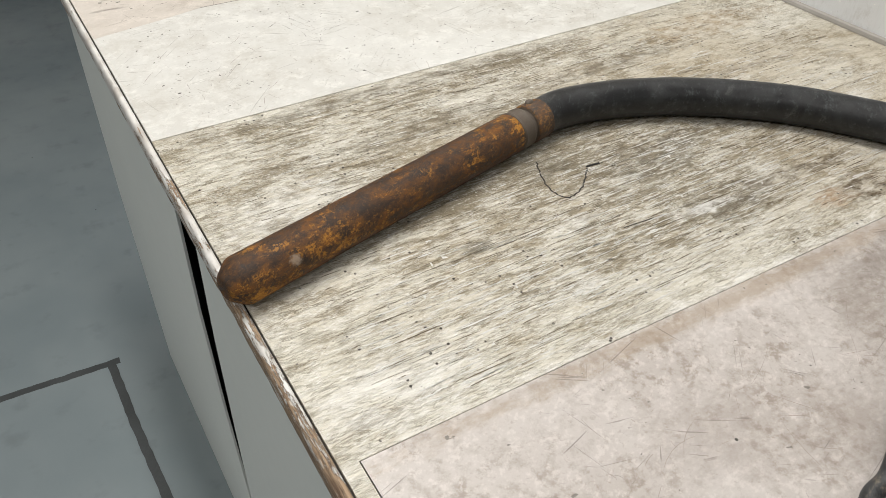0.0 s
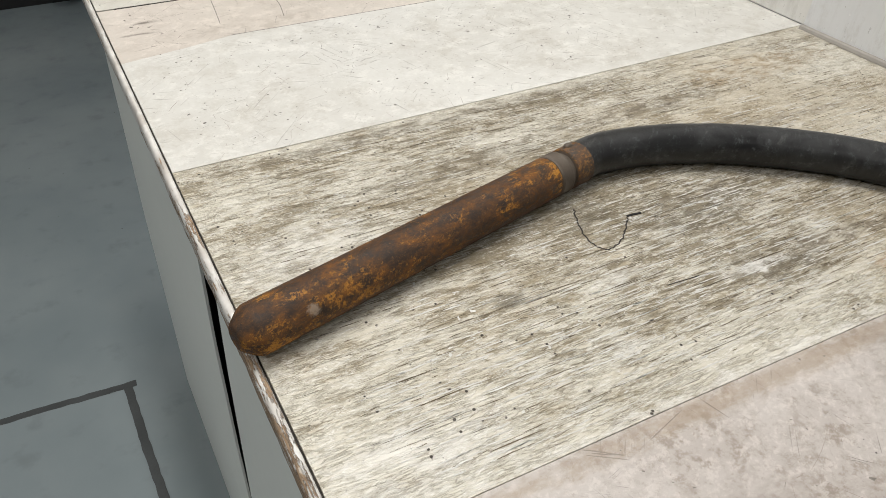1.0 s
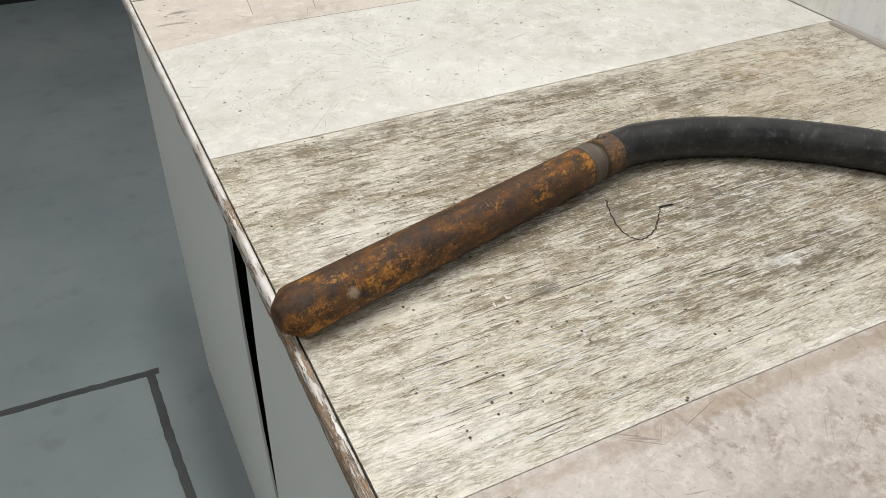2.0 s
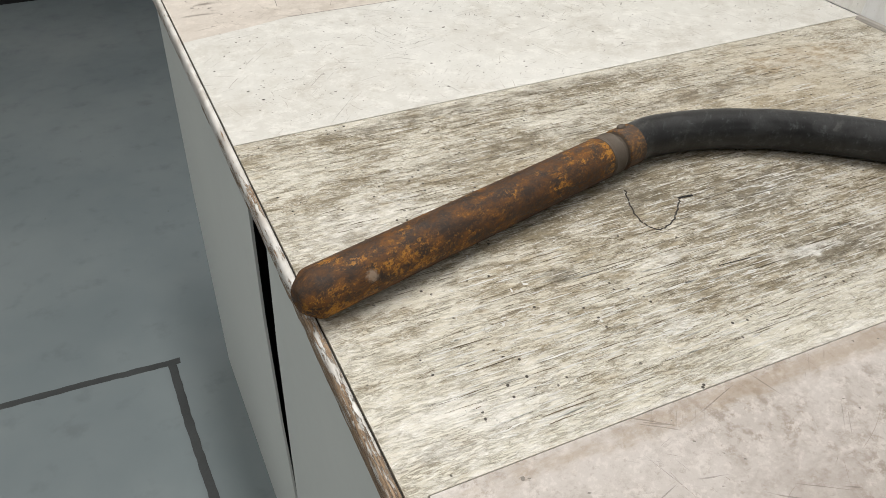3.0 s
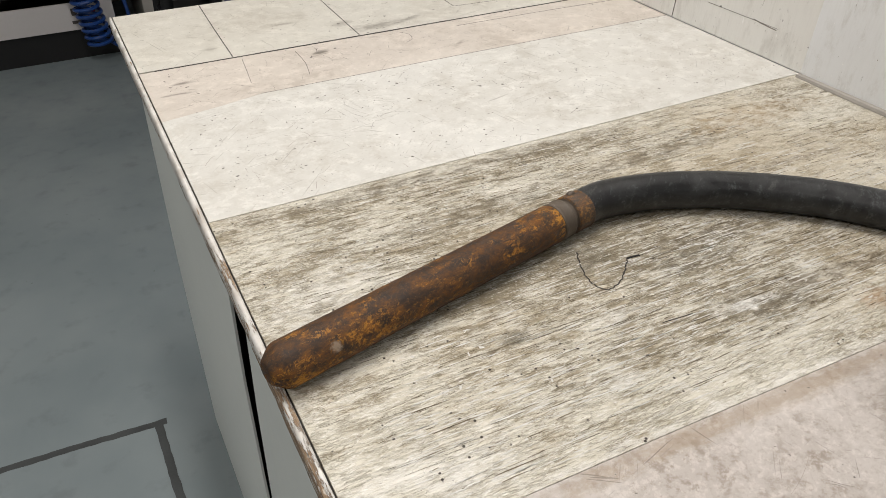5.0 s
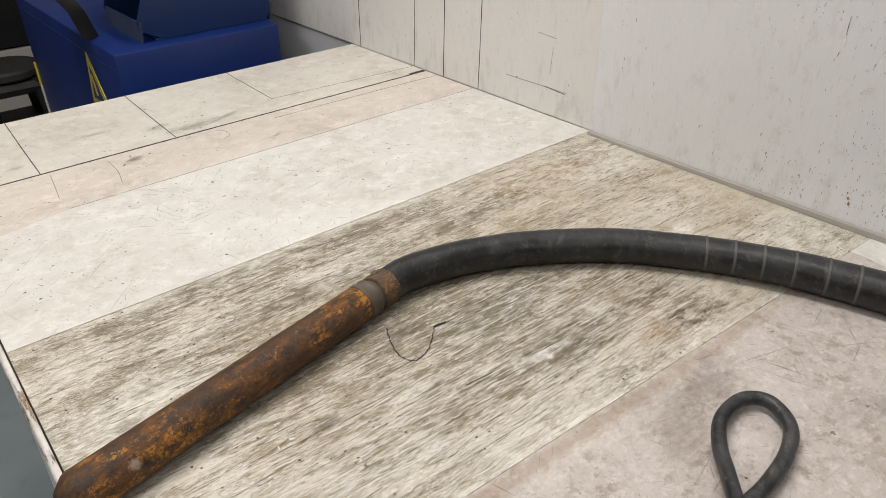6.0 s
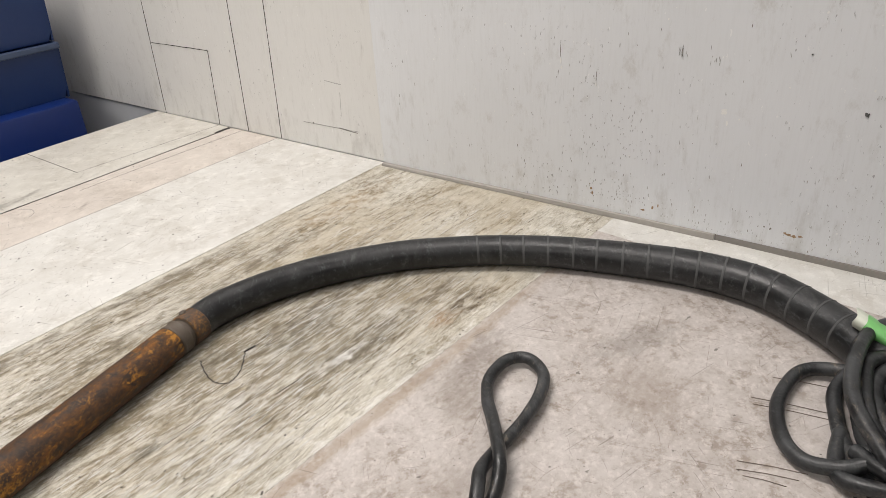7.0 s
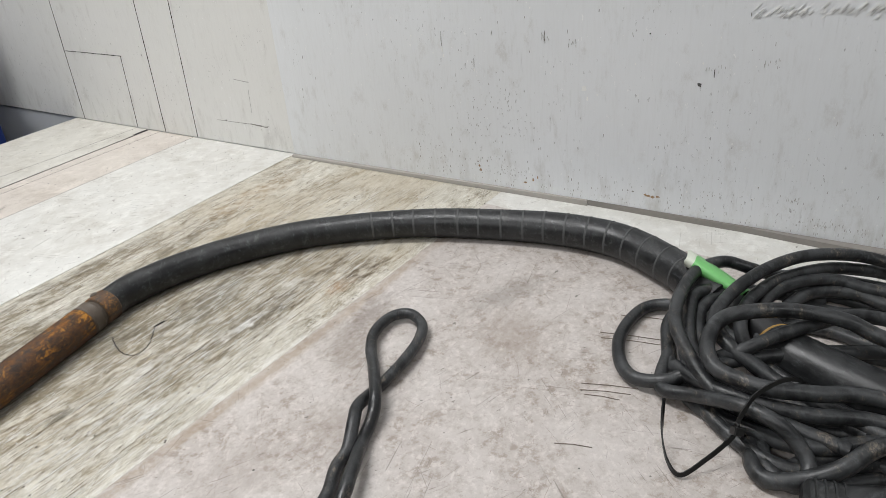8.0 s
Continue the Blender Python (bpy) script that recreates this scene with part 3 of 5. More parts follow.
# ---- workbench ----
def edge(y):
    """The front edge of the boards, which runs slightly askew."""
    return 0.0035 - 0.0105 * (1.15 - y)


bench = thing("workbench", "white wooden workbench, worn to bare plywood, chipped front edge", "workbench")
FAR, NEAR = 1.158, -1.2
part("base_board", slab([(edge(NEAR) - 0.001, NEAR), (0.7635, NEAR), (0.7635, 0.543), (0.7705, 0.543), (0.7705, FAR), (edge(FAR) - 0.001, FAR)], 0.868, 0.8975), "line", bench)
part("plywood_panel", slab([(edge(NEAR), NEAR), (edge(NEAR) + 0.0090, NEAR), (0.0042, 0.1902), (0.20, 0.1812), (0.463, 0.1671), (0.717, 0.152), (0.7635, 0.149), (0.7635, 0.5425), (0.7705, 0.5425), (0.7705, 0.5480), (edge(0.55), 0.5580)], 0.8975, TOP), "ply", bench, "bare weathered plywood with remains of white paint")
part("laminate_sheet", slab([(edge(NEAR) + 0.0097, NEAR), (0.66, NEAR), (0.66, -0.4), (0.716, 0.1511), (0.463, 0.1662), (0.20, 0.1803), (0.0049, 0.1893)], 0.8975, TOP + 0.0007), "sheet", bench, "pinkish grey scratched laminate sheet")
part("white_board", slab([(0.661, NEAR), (0.7635, NEAR), (0.7635, 0.1485), (0.717, 0.1512), (0.661, -0.4)], 0.8975, TOP + 0.0003), "white", bench)
part("white_board", slab([(edge(0.56), 0.558), (0.012, 0.558), (0.7705, 0.548), (0.7705, 0.7985), (0.40, 0.801), (0.122, 0.802), (0.07, 0.790), (edge(0.79), 0.778)], 0.8975, TOP + 0.0006), "white", bench, "white scratched board")
part("pink_board", slab([(edge(0.79), 0.7785), (0.07, 0.7905), (0.122, 0.8028), (0.40, 0.8018), (0.7705, 0.7993), (0.7705, 0.9255), (edge(0.92), 0.9255)], 0.8975, TOP + 0.0004), "pink", bench, "pinkish scuffed board")
part("cream_board", slab([(edge(0.93), 0.9287), (0.7705, 0.9283), (0.7705, FAR), (edge(FAR), FAR)], 0.8975, TOP + 0.0006), "cream", bench, "cream board with pencilled lines")


def ragged_trim():
    """The edge strip: a long rounded bar with small nicks along its outer corner."""
    bm = bmesh.new()
    rings, n = [], 330
    for i in range(n + 1):
        y = NEAR + (FAR - NEAR) * i / n
        a = edge(y) - 0.0016
        w = 0.0050 + 0.0014 * max(0, min(1, (1.0 - y) / 0.8))
        nick = 0.0012 * max(0, noise.noise((y * 55, 0.3, 1.0)) - 0.12) + 0.0035 * max(0, noise.noise((y * 17, 2.3, 4.0)) - 0.38)
        top = TOP + 0.0010 - nick * 0.6
        outer = a - w + nick
        rings.append([bm.verts.new(p) for p in ((a, y, 0.874), (a, y, top - 0.0008), (a - 0.0009, y, top), (a - w * 0.55, y, top + 0.0002), (outer + 0.0012, y, top - 0.0008), (outer, y, top - 0.003), (outer, y, 0.882), (outer + 0.003, y, 0.874))])
    k = len(rings[0])
    for p, q in zip(rings, rings[1:]):
        for m in range(k):
            bm.faces.new((p[m], p[(m + 1) % k], q[(m + 1) % k], q[m]))
    bm.faces.new(rings[0]), bm.faces.new(rings[-1])
    return bm


smooth(part("edge_trim", ragged_trim(), "trim", bench, "white edge strip, chipped to brown wood"), 50)


def leaning(points, thick):
    """A front panel: outline in (y, z), leaning out towards the floor."""
    bm = slab(points, 0.0, thick, 0)
    for v in bm.verts:
        v.co.x += edge(v.co.y) - 0.004 + 0.018 * (v.co.z / 0.87) ** 1.5
    return bm


part("front_panel", leaning([(0.616, 0.873), (1.15, 0.873), (1.15, 0.45), (1.15, 0.0), (0.558, 0.0), (0.5585, 0.25), (0.574, 0.34), (0.598, 0.46), (0.616, 0.63)], 0.003), "panel", bench)
part("front_panel", leaning([(NEAR, 0.873), (0.540, 0.873), (0.546, 0.80), (0.556, 0.64), (0.556, 0.45), (0.5565, 0.25), (0.5565, 0.0), (NEAR, 0.0), (NEAR, 0.45)], 0.003), "panel", bench)
part("end_panel", box((0.024, 1.13, 0.0), (0.76, 1.149, 0.868)), "panel", bench)
# added near-black board; its colour stands in for shade behind the panel gap
part("gap_shade_lining", box((0.05, NEAR, 0.01), (0.06, 1.129, 0.867)), "dark", bench)
part("wall_foot_rail", slab([(0.7635, 0.02), (0.7635, -0.60), (0.744, -0.60), (0.7500, -0.33), (0.7535, -0.262), (0.7600, -0.18), (0.7615, -0.08)], TOP, TOP + 0.0080), "rail", bench, "grey-brown rail along the foot of the wall")

# dark joints and pencil lines on the boards
for name, pts, width, z, mat in (
    ("board_gap", [(0.02, 0.9265), (0.30, 0.9275), (0.60, 0.9265), (0.769, 0.926)], 0.0026, 0.0005, "line"),
    ("board_gap", [(0.735, 0.929), (0.750, 0.9305), (0.769, 0.930)], 0.006, 0.0006, "line"),
    ("pencil_line", [(0.122, 0.8024), (0.26, 0.8018), (0.40, 0.8014), (0.769, 0.7989)], 0.0008, 0.0006, "strip"),
    ("pencil_line", [(0.131, 1.157), (0.126, 1.04), (0.122, 0.930)], 0.0016, 0.0006, "pencil"),
    ("pencil_line", [(0.313, 1.157), (0.309, 1.04), (0.306, 0.930)], 0.0016, 0.0006, "pencil"),
    ("pencil_line", [(0.495, 1.157), (0.490, 0.981)], 0.0014, 0.0006, "pencil"),
    ("pencil_line", [(0.490, 0.981), (0.63, 0.971), (0.768, 0.962)], 0.0009, 0.0006, "pencil"),
    ("pencil_line", [(0.45, 0.902), (0.62, 0.899), (0.768, 0.893)], 0.0009, 0.0004, "pencil"),
    ("pencil_line", [(0.131, 0.918), (0.126, 0.88), (0.120, 0.838)], 0.0008, 0.0004, "strip"),
    ("pencil_line", [(0.203, 0.912), (0.202, 0.87), (0.194, 0.830)], 0.0009, 0.0004, "strip"),
    ("pencil_line", [(0.36, 0.918), (0.371, 0.903), (0.368, 0.885), (0.356, 0.876)], 0.0007, 0.0004, "strip"),
):
    part(name, stripe(spline([(*p, 0) for p in pts], 6) and [(q.x, q.y) for q in spline([(*p, 0) for p in pts], 6)], width, TOP + z, 0.00015), mat, bench)

# ---- concrete vibrator: head, collar, hose ----
vib = thing("concrete_vibrator", "rusty steel vibrator head on a thick black rubber hose", "concrete vibrator", at=(0.15, 0.37, TOP))
base = Matrix.Translation((-0.15, -0.37, -TOP))
tip, tail = Vector((-0.0165, 0.3370, TOP + 0.0180)), Vector((0.2985, 0.4015, TOP + 0.0180))
axis = (tail - tip).normalized()
head_pose = base @ Matrix.Translation(tip) @ Vector((1, 0, 0)).rotation_difference(axis).to_matrix().to_4x4()
L = (tail - tip).length
head = part("head", lathe([(0.0, 0.0078), (0.0007, 0.0092), (0.0020, 0.0106), (0.0060, 0.0138), (0.0098, 0.0167), (0.0118, 0.0174), (0.0145, 0.0177), (0.03, 0.0177), (0.10, 0.0176), (0.20, 0.0176), (L - 0.042, 0.0176), (L - 0.0405, 0.0168)]), "rust", vib, "rusted steel tube with a blunt nose", head_pose)
smooth(head, 30)
collar = part("collar", lathe([(L - 0.0410, 0.0160), (L - 0.0402, 0.0174), (L - 0.0385, 0.0178), (L - 0.0368, 0.0172), (L - 0.0300, 0.0172), (L - 0.0284, 0.0179), (L - 0.0268, 0.0176), (L - 0.0258, 0.0150), (L - 0.0218, 0.0148), (L - 0.0212, 0.0165)]), "steel_dull", vib, "dull grey-brown steel collar with a dark groove", head_pose)
smooth(collar, 30)
ring = part("end_ring", lathe([(L - 0.0214, 0.0160), (L - 0.0204, 0.0175), (L - 0.0180, 0.0178), (L - 0.0060, 0.0175), (L - 0.0046, 0.0179), (L - 0.0028, 0.0179), (L - 0.0016, 0.0168)]), "rust_dull", vib, "end ring with orange rust in patches", head_pose)
smooth(ring, 30)
weld_bm = bmesh.new()
bmesh.ops.create_uvsphere(weld_bm, u_segments=12, v_segments=8, radius=1.0, matrix=Matrix.Translation((L - 0.012, 0.006, 0.0166)) @ Matrix.Diagonal((0.0045, 0.0035, 0.0026, 1)))
smooth(part("weld_bead", weld_bm, "steel_dull", ring, "small lump of weld"), 80)
hose_line = [tail - axis * 0.004, tail + axis * 0.012, (0.329, 0.4035, 0.918), (0.356, 0.3985, 0.918), (0.385, 0.390, 0.918), (0.411, 0.3785, 0.918), (0.436, 0.366, 0.918), (0.480, 0.336, 0.918), (0.519, 0.302, 0.918), (0.550, 0.264, 0.918), (0.580, 0.217, 0.919), (0.609, 0.155, 0.920), (0.632, 0.085, 0.920), (0.646, 0.02, 0.921), (0.649, -0.035, 0.921), (0.640, -0.08, 0.921), (0.611, -0.133, 0.921), (0.589, -0.162, 0.921), (0.565, -0.195, 0.921)]
hose_path = [Vector(p) + Vector((-0.15, -0.37, -TOP)) for p in spline(hose_line, 20)]
hose = smooth(part("hose", tube(hose_path, lambda s: 0.0165 + 0.0012 * min(1, s / 0.03) + 0.003 * max(0, min(1, (s - 0.38) / 0.25)), 28), "rubber", vib, "thick black rubber hose with fine scuffs"))
# ridges of the hose wrapping, from the middle on
RIDGES = spline(hose_line, 20)
run, last = 0.0, 0.31
for k in range(1, len(RIDGES) - 6):
    run += (RIDGES[k] - RIDGES[k - 1]).length
    if run - last > 0.0255:
        last = run
        r = 0.0182 + 0.003 * max(0, min(1, (run - 0.38) / 0.25))
        way = (RIDGES[k + 1] - RIDGES[k - 1]).normalized()
        turn = Vector((1, 0, 0)).rotation_difference(way).to_matrix().to_4x4()
        smooth(part("hose_ridge", lathe([(-0.0026, r - 0.0010), (-0.0012, r - 0.0002), (0.0006, r), (0.0013, r - 0.0010)], 28), "ridge", hose, "", base @ Matrix.Translation(RIDGES[k]) @ turn @ pose(0, 0, 0, 0, 0, 6)), 60)
# motor sleeve at the end of the hose, under the coiled cable
sleeve_line = spline([(0.525, -0.243, 0.9225), (0.503, -0.262, 0.9225), (0.488, -0.292, 0.9225), (0.471, -0.337, 0.9225), (0.458, -0.40, 0.9225), (0.452, -0.50, 0.9225)], 10)
sleeve_path = [p + Vector((-0.15, -0.37, -TOP)) for p in sleeve_line]
smooth(part("neck", tube([hose_path[-1], sleeve_path[0], sleeve_path[6]], 0.0165, 20), "black", vib, "black tapered neck"))
smooth(part("sleeve", tube(sleeve_path[6:], lambda s: 0.0205 + 0.0015 * math.sin(min(1, s / 0.02) * 1.57), 28), "rubber", vib, "thick black rubber motor sleeve"))
smooth(part("sleeve_band", tube(sleeve_path[5:9], 0.0195, 24), "ochre", vib, "ochre plastic band"))

# label: a loose flattened sleeve of film, green outside, white inside
tag = thing("label_sleeve", "loose flattened sleeve of green and white film on the hose end", "label", at=(0.583, -0.160, TOP))


def film(x0, x1, rx, rz, thick, wave):
    """An open oval sleeve along local x, uneven at its mouth."""
    bm = bmesh.new()
    rows, n = [], 28
    for i in range(n):
        a = 2 * math.pi * i / n
        mouth = x0 + wave * math.sin(a * 2 + 0.6) + wave * 0.6 * math.sin(a * 3)
        rows.append([bm.verts.new((x, (rx * k + d) * math.cos(a), (rz * k + d) * math.sin(a))) for x, k, d in ((mouth, 1.06, 0), ((mouth + x1) / 2, 1.0, 0), (x1, 0.8, 0), (x1, 0.8, thick), ((mouth + x1) / 2, 1.0, thick), (mouth, 1.06, thick))])
    for i in range(n):
        p, q = rows[i], rows[(i + 1) % n]
        for m in range(6):
            bm.faces.new((p[m], p[(m + 1) % 6], q[(m + 1) % 6], q[m]))
    return bm


way = Vector((-0.34, -0.90, -0.22)).normalized()
at_tag = Matrix.Translation((0.009, 0.003, 0.0440)) @ Vector((1, 0, 0)).rotation_difference(way).to_matrix().to_4x4() @ pose(0, 0, 0, -14, 0, 0)
smooth(part("film", film(0.007, 0.064, 0.0170, 0.0078, 0.0004, 0.003), "green", tag, "bright green outer film", at_tag))
smooth(part("film_lining", film(-0.003, 0.050, 0.0165, 0.0074, 0.0004, 0.004), "label_white", tag, "white inner film", at_tag))


# ---- cables ----
R = 0.0062
coil = thing("coiled_cable", "grey-black rubber power cable coiled into a loose hank", "cable", at=(0.50, -0.28, TOP))


def strand(points, r=R):
    shift = Vector((0.50, -0.28, TOP))
    return smooth(part("cable_turn", tube([p - shift for p in spline(points, 9)], r, 14), "cable", coil))


strand([(0.470, -0.30, 0.915), (0.502, -0.218, 0.925), (0.539, -0.179, 0.920), (0.554, -0.151, 0.912), (0.541, -0.124, 0.9075), (0.491, -0.118, 0.9075), (0.451, -0.130, 0.9075), (0.430, -0.150, 0.909), (0.431, -0.176, 0.914), (0.439, -0.197, 0.925), (0.470, -0.235, 0.930), (0.52, -0.32, 0.930), (0.55, -0.42, 0.93)])
strand([(0.475, -0.168, 0.910), (0.445, -0.170, 0.908), (0.423, -0.178, 0.911), (0.416, -0.207, 0.920), (0.401, -0.242, 0.935), (0.393, -0.269, 0.935), (0.389, -0.285, 0.925), (0.380, -0.296, 0.915), (0.361, -0.300, 0.908), (0.33, -0.33, 0.9075), (0.33, -0.42, 0.9075)])
strand([(0.60, -0.22, 0.912), (0.572, -0.172, 0.916), (0.529, -0.155, 0.912), (0.496, -0.161, 0.9085), (0.458, -0.176, 0.9085), (0.433, -0.200, 0.9085), (0.432, -0.27, 0.909), (0.440, -0.34, 0.909), (0.43, -0.45, 0.909)])
strand([(0.40, -0.32, 0.922), (0.413, -0.236, 0.925), (0.424, -0.212, 0.930), (0.451, -0.189, 0.935), (0.482, -0.170, 0.940), (0.519, -0.163, 0.945), (0.574, -0.166, 0.945), (0.607, -0.185, 0.942), (0.616, -0.209, 0.935), (0.629, -0.233, 0.925), (0.659, -0.265, 0.915), (0.67, -0.34, 0.910), (0.66, -0.45, 0.909)])
strand([(0.42, -0.36, 0.922), (0.450, -0.272, 0.925), (0.460, -0.247, 0.930), (0.467, -0.220, 0.940), (0.494, -0.200, 0.945), (0.539, -0.205, 0.948), (0.587, -0.225, 0.952), (0.629, -0.254, 0.952), (0.656, -0.290, 0.948), (0.671, -0.325, 0.940), (0.67, -0.40, 0.93), (0.63, -0.48, 0.925)])
strand([(0.428, -0.33, 0.918), (0.465, -0.245, 0.925), (0.487, -0.230, 0.930), (0.514, -0.220, 0.935), (0.552, -0.221, 0.938), (0.599, -0.239, 0.938), (0.643, -0.274, 0.935), (0.664, -0.308, 0.930), (0.678, -0.34, 0.922), (0.67, -0.43, 0.92)])
strand([(0.440, -0.34, 0.914), (0.478, -0.250, 0.920), (0.515, -0.238, 0.925), (0.564, -0.232, 0.930), (0.598, -0.249, 0.935), (0.623, -0.281, 0.935), (0.628, -0.310, 0.930), (0.63, -0.36, 0.925), (0.60, -0.45, 0.92)])
strand([(0.49, -0.42, 0.945), (0.507, -0.331, 0.955), (0.511, -0.301, 0.962), (0.507, -0.263, 0.964), (0.494, -0.229, 0.962), (0.479, -0.208, 0.957), (0.451, -0.204, 0.950), (0.428, -0.215, 0.945), (0.422, -0.235, 0.943), (0.420, -0.259, 0.943), (0.429, -0.291, 0.943), (0.445, -0.337, 0.941), (0.43, -0.43, 0.937)], 0.0066)
strand([(0.57, -0.40, 0.935), (0.554, -0.330, 0.945), (0.538, -0.301, 0.950), (0.511, -0.275, 0.950), (0.490, -0.253, 0.946), (0.467, -0.231, 0.940), (0.463, -0.217, 0.932), (0.455, -0.195, 0.920), (0.452, -0.178, 0.912)])
strand([(0.445, -0.180, 0.922), (0.430, -0.200, 0.925), (0.417, -0.227, 0.930), (0.415, -0.257, 0.930), (0.419, -0.294, 0.930), (0.434, -0.340, 0.928), (0.42, -0.43, 0.925)])
strand([(0.437, -0.190, 0.9085), (0.422, -0.207, 0.9085), (0.409, -0.231, 0.910), (0.398, -0.262, 0.915), (0.394, -0.286, 0.918), (0.409, -0.324, 0.918), (0.421, -0.342, 0.918), (0.415, -0.43, 0.915)])
strand([(0.44, -0.27, 0.9075), (0.410, -0.258, 0.9075), (0.385, -0.256, 0.9075), (0.367, -0.262, 0.9075), (0.359, -0.274, 0.909), (0.365, -0.295, 0.914), (0.376, -0.317, 0.925), (0.401, -0.340, 0.935), (0.41, -0.38, 0.940), (0.41, -0.45, 0.935)], 0.0066)
strand([(0.425, -0.22, 0.9075), (0.428, -0.257, 0.909), (0.428, -0.291, 0.909), (0.434, -0.343, 0.909), (0.425, -0.43, 0.909)])
strand([(0.452, -0.29, 0.910), (0.500, -0.239, 0.915), (0.563, -0.247, 0.920), (0.604, -0.265, 0.925), (0.623, -0.298, 0.925), (0.622, -0.331, 0.920), (0.60, -0.42, 0.915)])
strand([(0.58, -0.20, 0.930), (0.548, -0.173, 0.935), (0.513, -0.175, 0.930), (0.474, -0.187, 0.925), (0.454, -0.206, 0.920), (0.445, -0.233, 0.918), (0.438, -0.32, 0.916), (0.43, -0.42, 0.916)])
strand([(0.59, -0.22, 0.922), (0.551, -0.188, 0.930), (0.521, -0.182, 0.925), (0.481, -0.197, 0.920), (0.467, -0.218, 0.915), (0.452, -0.247, 0.912), (0.442, -0.33, 0.912)])
strand([(0.62, -0.28, 0.912), (0.60, -0.225, 0.920), (0.586, -0.196, 0.925), (0.56, -0.172, 0.922), (0.53, -0.170, 0.917), (0.49, -0.178, 0.914), (0.462, -0.192, 0.913), (0.448, -0.23, 0.912)])

for x, bend in ((0.405, 0.010), (0.452, -0.012), (0.535, 0.014), (0.575, -0.010), (0.610, 0.012), (0.640, -0.008)):
    strand([(x + 0.6 * bend, -0.245, 0.9072), (x, -0.29, 0.9072), (x + bend, -0.34, 0.9072), (x, -0.42, 0.9072), (x - bend, -0.50, 0.9072)])
strand([(0.38, -0.285, 0.9072), (0.40, -0.305, 0.9072), (0.41, -0.36, 0.9072), (0.39, -0.43, 0.9072)])
strand([(0.40, -0.31, 0.922), (0.415, -0.345, 0.924), (0.40, -0.40, 0.924), (0.38, -0.47, 0.92)])

strand([(0.440, -0.190, 0.9080), (0.424, -0.200, 0.9072), (0.413, -0.221, 0.9072), (0.405, -0.257, 0.9072), (0.407, -0.301, 0.9072), (0.419, -0.342, 0.9072)])
strand([(0.436, -0.200, 0.9120), (0.424, -0.210, 0.9100), (0.408, -0.222, 0.9085), (0.383, -0.257, 0.9085), (0.377, -0.285, 0.9085), (0.388, -0.314, 0.9085), (0.415, -0.343, 0.9085)])
strand([(0.415, -0.237, 0.9195), (0.423, -0.277, 0.9195), (0.435, -0.316, 0.9195), (0.435, -0.341, 0.9195)])
strand([(0.392, -0.262, 0.9090), (0.372, -0.270, 0.9072), (0.363, -0.288, 0.9072), (0.374, -0.312, 0.9072), (0.396, -0.343, 0.9072)])

# cable tie round the hank, with its long tail standing off
tie = thing("cable_tie", "black nylon cable tie with a long curled tail", "cable tie", at=(0.40, -0.25, TOP))


def ribbon(points, width, thick, m=None):
    """A flat strap along the points, standing on its edge."""
    path = [p - Vector((0.40, -0.25, TOP)) for p in spline(points, 8)]
    bm = bmesh.new()
    rows = []
    for i, p in enumerate(path):
        way = (path[min(i + 1, len(path) - 1)] - path[max(i - 1, 0)]).normalized()
        up = Vector((0.35, 0.25, 0.9))
        up = (up - way * up.dot(way)).normalized()
        side = way.cross(up)
        rows.append([bm.verts.new(p + up * a * width / 2 + side * b * thick / 2) for a, b in ((1, 1), (1, -1), (-1, -1), (-1, 1))])
    for p, q in zip(rows, rows[1:]):
        for k in range(4):
            bm.faces.new((p[k], p[(k + 1) % 4], q[(k + 1) % 4], q[k]))
    bm.faces.new(rows[0]), bm.faces.new(rows[-1])
    return bm


part("strap", ribbon([(0.440, -0.285, 0.938), (0.430, -0.277, 0.951), (0.420, -0.266, 0.9535), (0.401, -0.252, 0.9495), (0.388, -0.247, 0.943), (0.381, -0.244, 0.930), (0.388, -0.250, 0.912)], 0.0034, 0.0014), "tie", tie)
part("tail", ribbon([(0.378, -0.245, 0.928), (0.370, -0.239, 0.920), (0.358, -0.229, 0.911), (0.340, -0.215, 0.9045), (0.347, -0.203, 0.907), (0.365, -0.193, 0.916), (0.383, -0.188, 0.936)], 0.0034, 0.0014), "tie", tie)
part("lock", add_box(bmesh.new(), (-0.0045, -0.004, -0.0035), (0.0045, 0.004, 0.0035), 0.001), "tie", tie, "", Matrix.Translation((-0.0215, 0.005, 0.0285)) @ pose(0, 0, 0, 20, 30, 40))

# black rubber plug at the end of the cable
plug = thing("cable_plug", "black ribbed rubber plug lying by the coiled cable", "plug", at=(0.345, -0.315, TOP))
for name, prof, mat in (("plug_body", [(0.0, 0.008), (0.004, 0.0125), (0.03, 0.0135), (0.05, 0.0165), (0.055, 0.0165)], "rubber"), ("plug_collar", [(0.055, 0.0165), (0.056, 0.0185), (0.068, 0.0185), (0.07, 0.0165), (0.12, 0.0165)], "black")):
    smooth(part(name, lathe(prof, 24), mat, plug, "", pose(0, 0.02, 0.0175, 0, 0, -78)), 30)
for k in range(4):
    smooth(part("rib", lathe([(-0.0014, 0.0118), (-0.0007, 0.0142), (0.0007, 0.0142), (0.0014, 0.0118)], 20), "rubber", plug, "", pose(0, 0.02, 0.0175, 0, 0, -78) @ pose(0.008 + 0.006 * k, 0, 0)), 60)

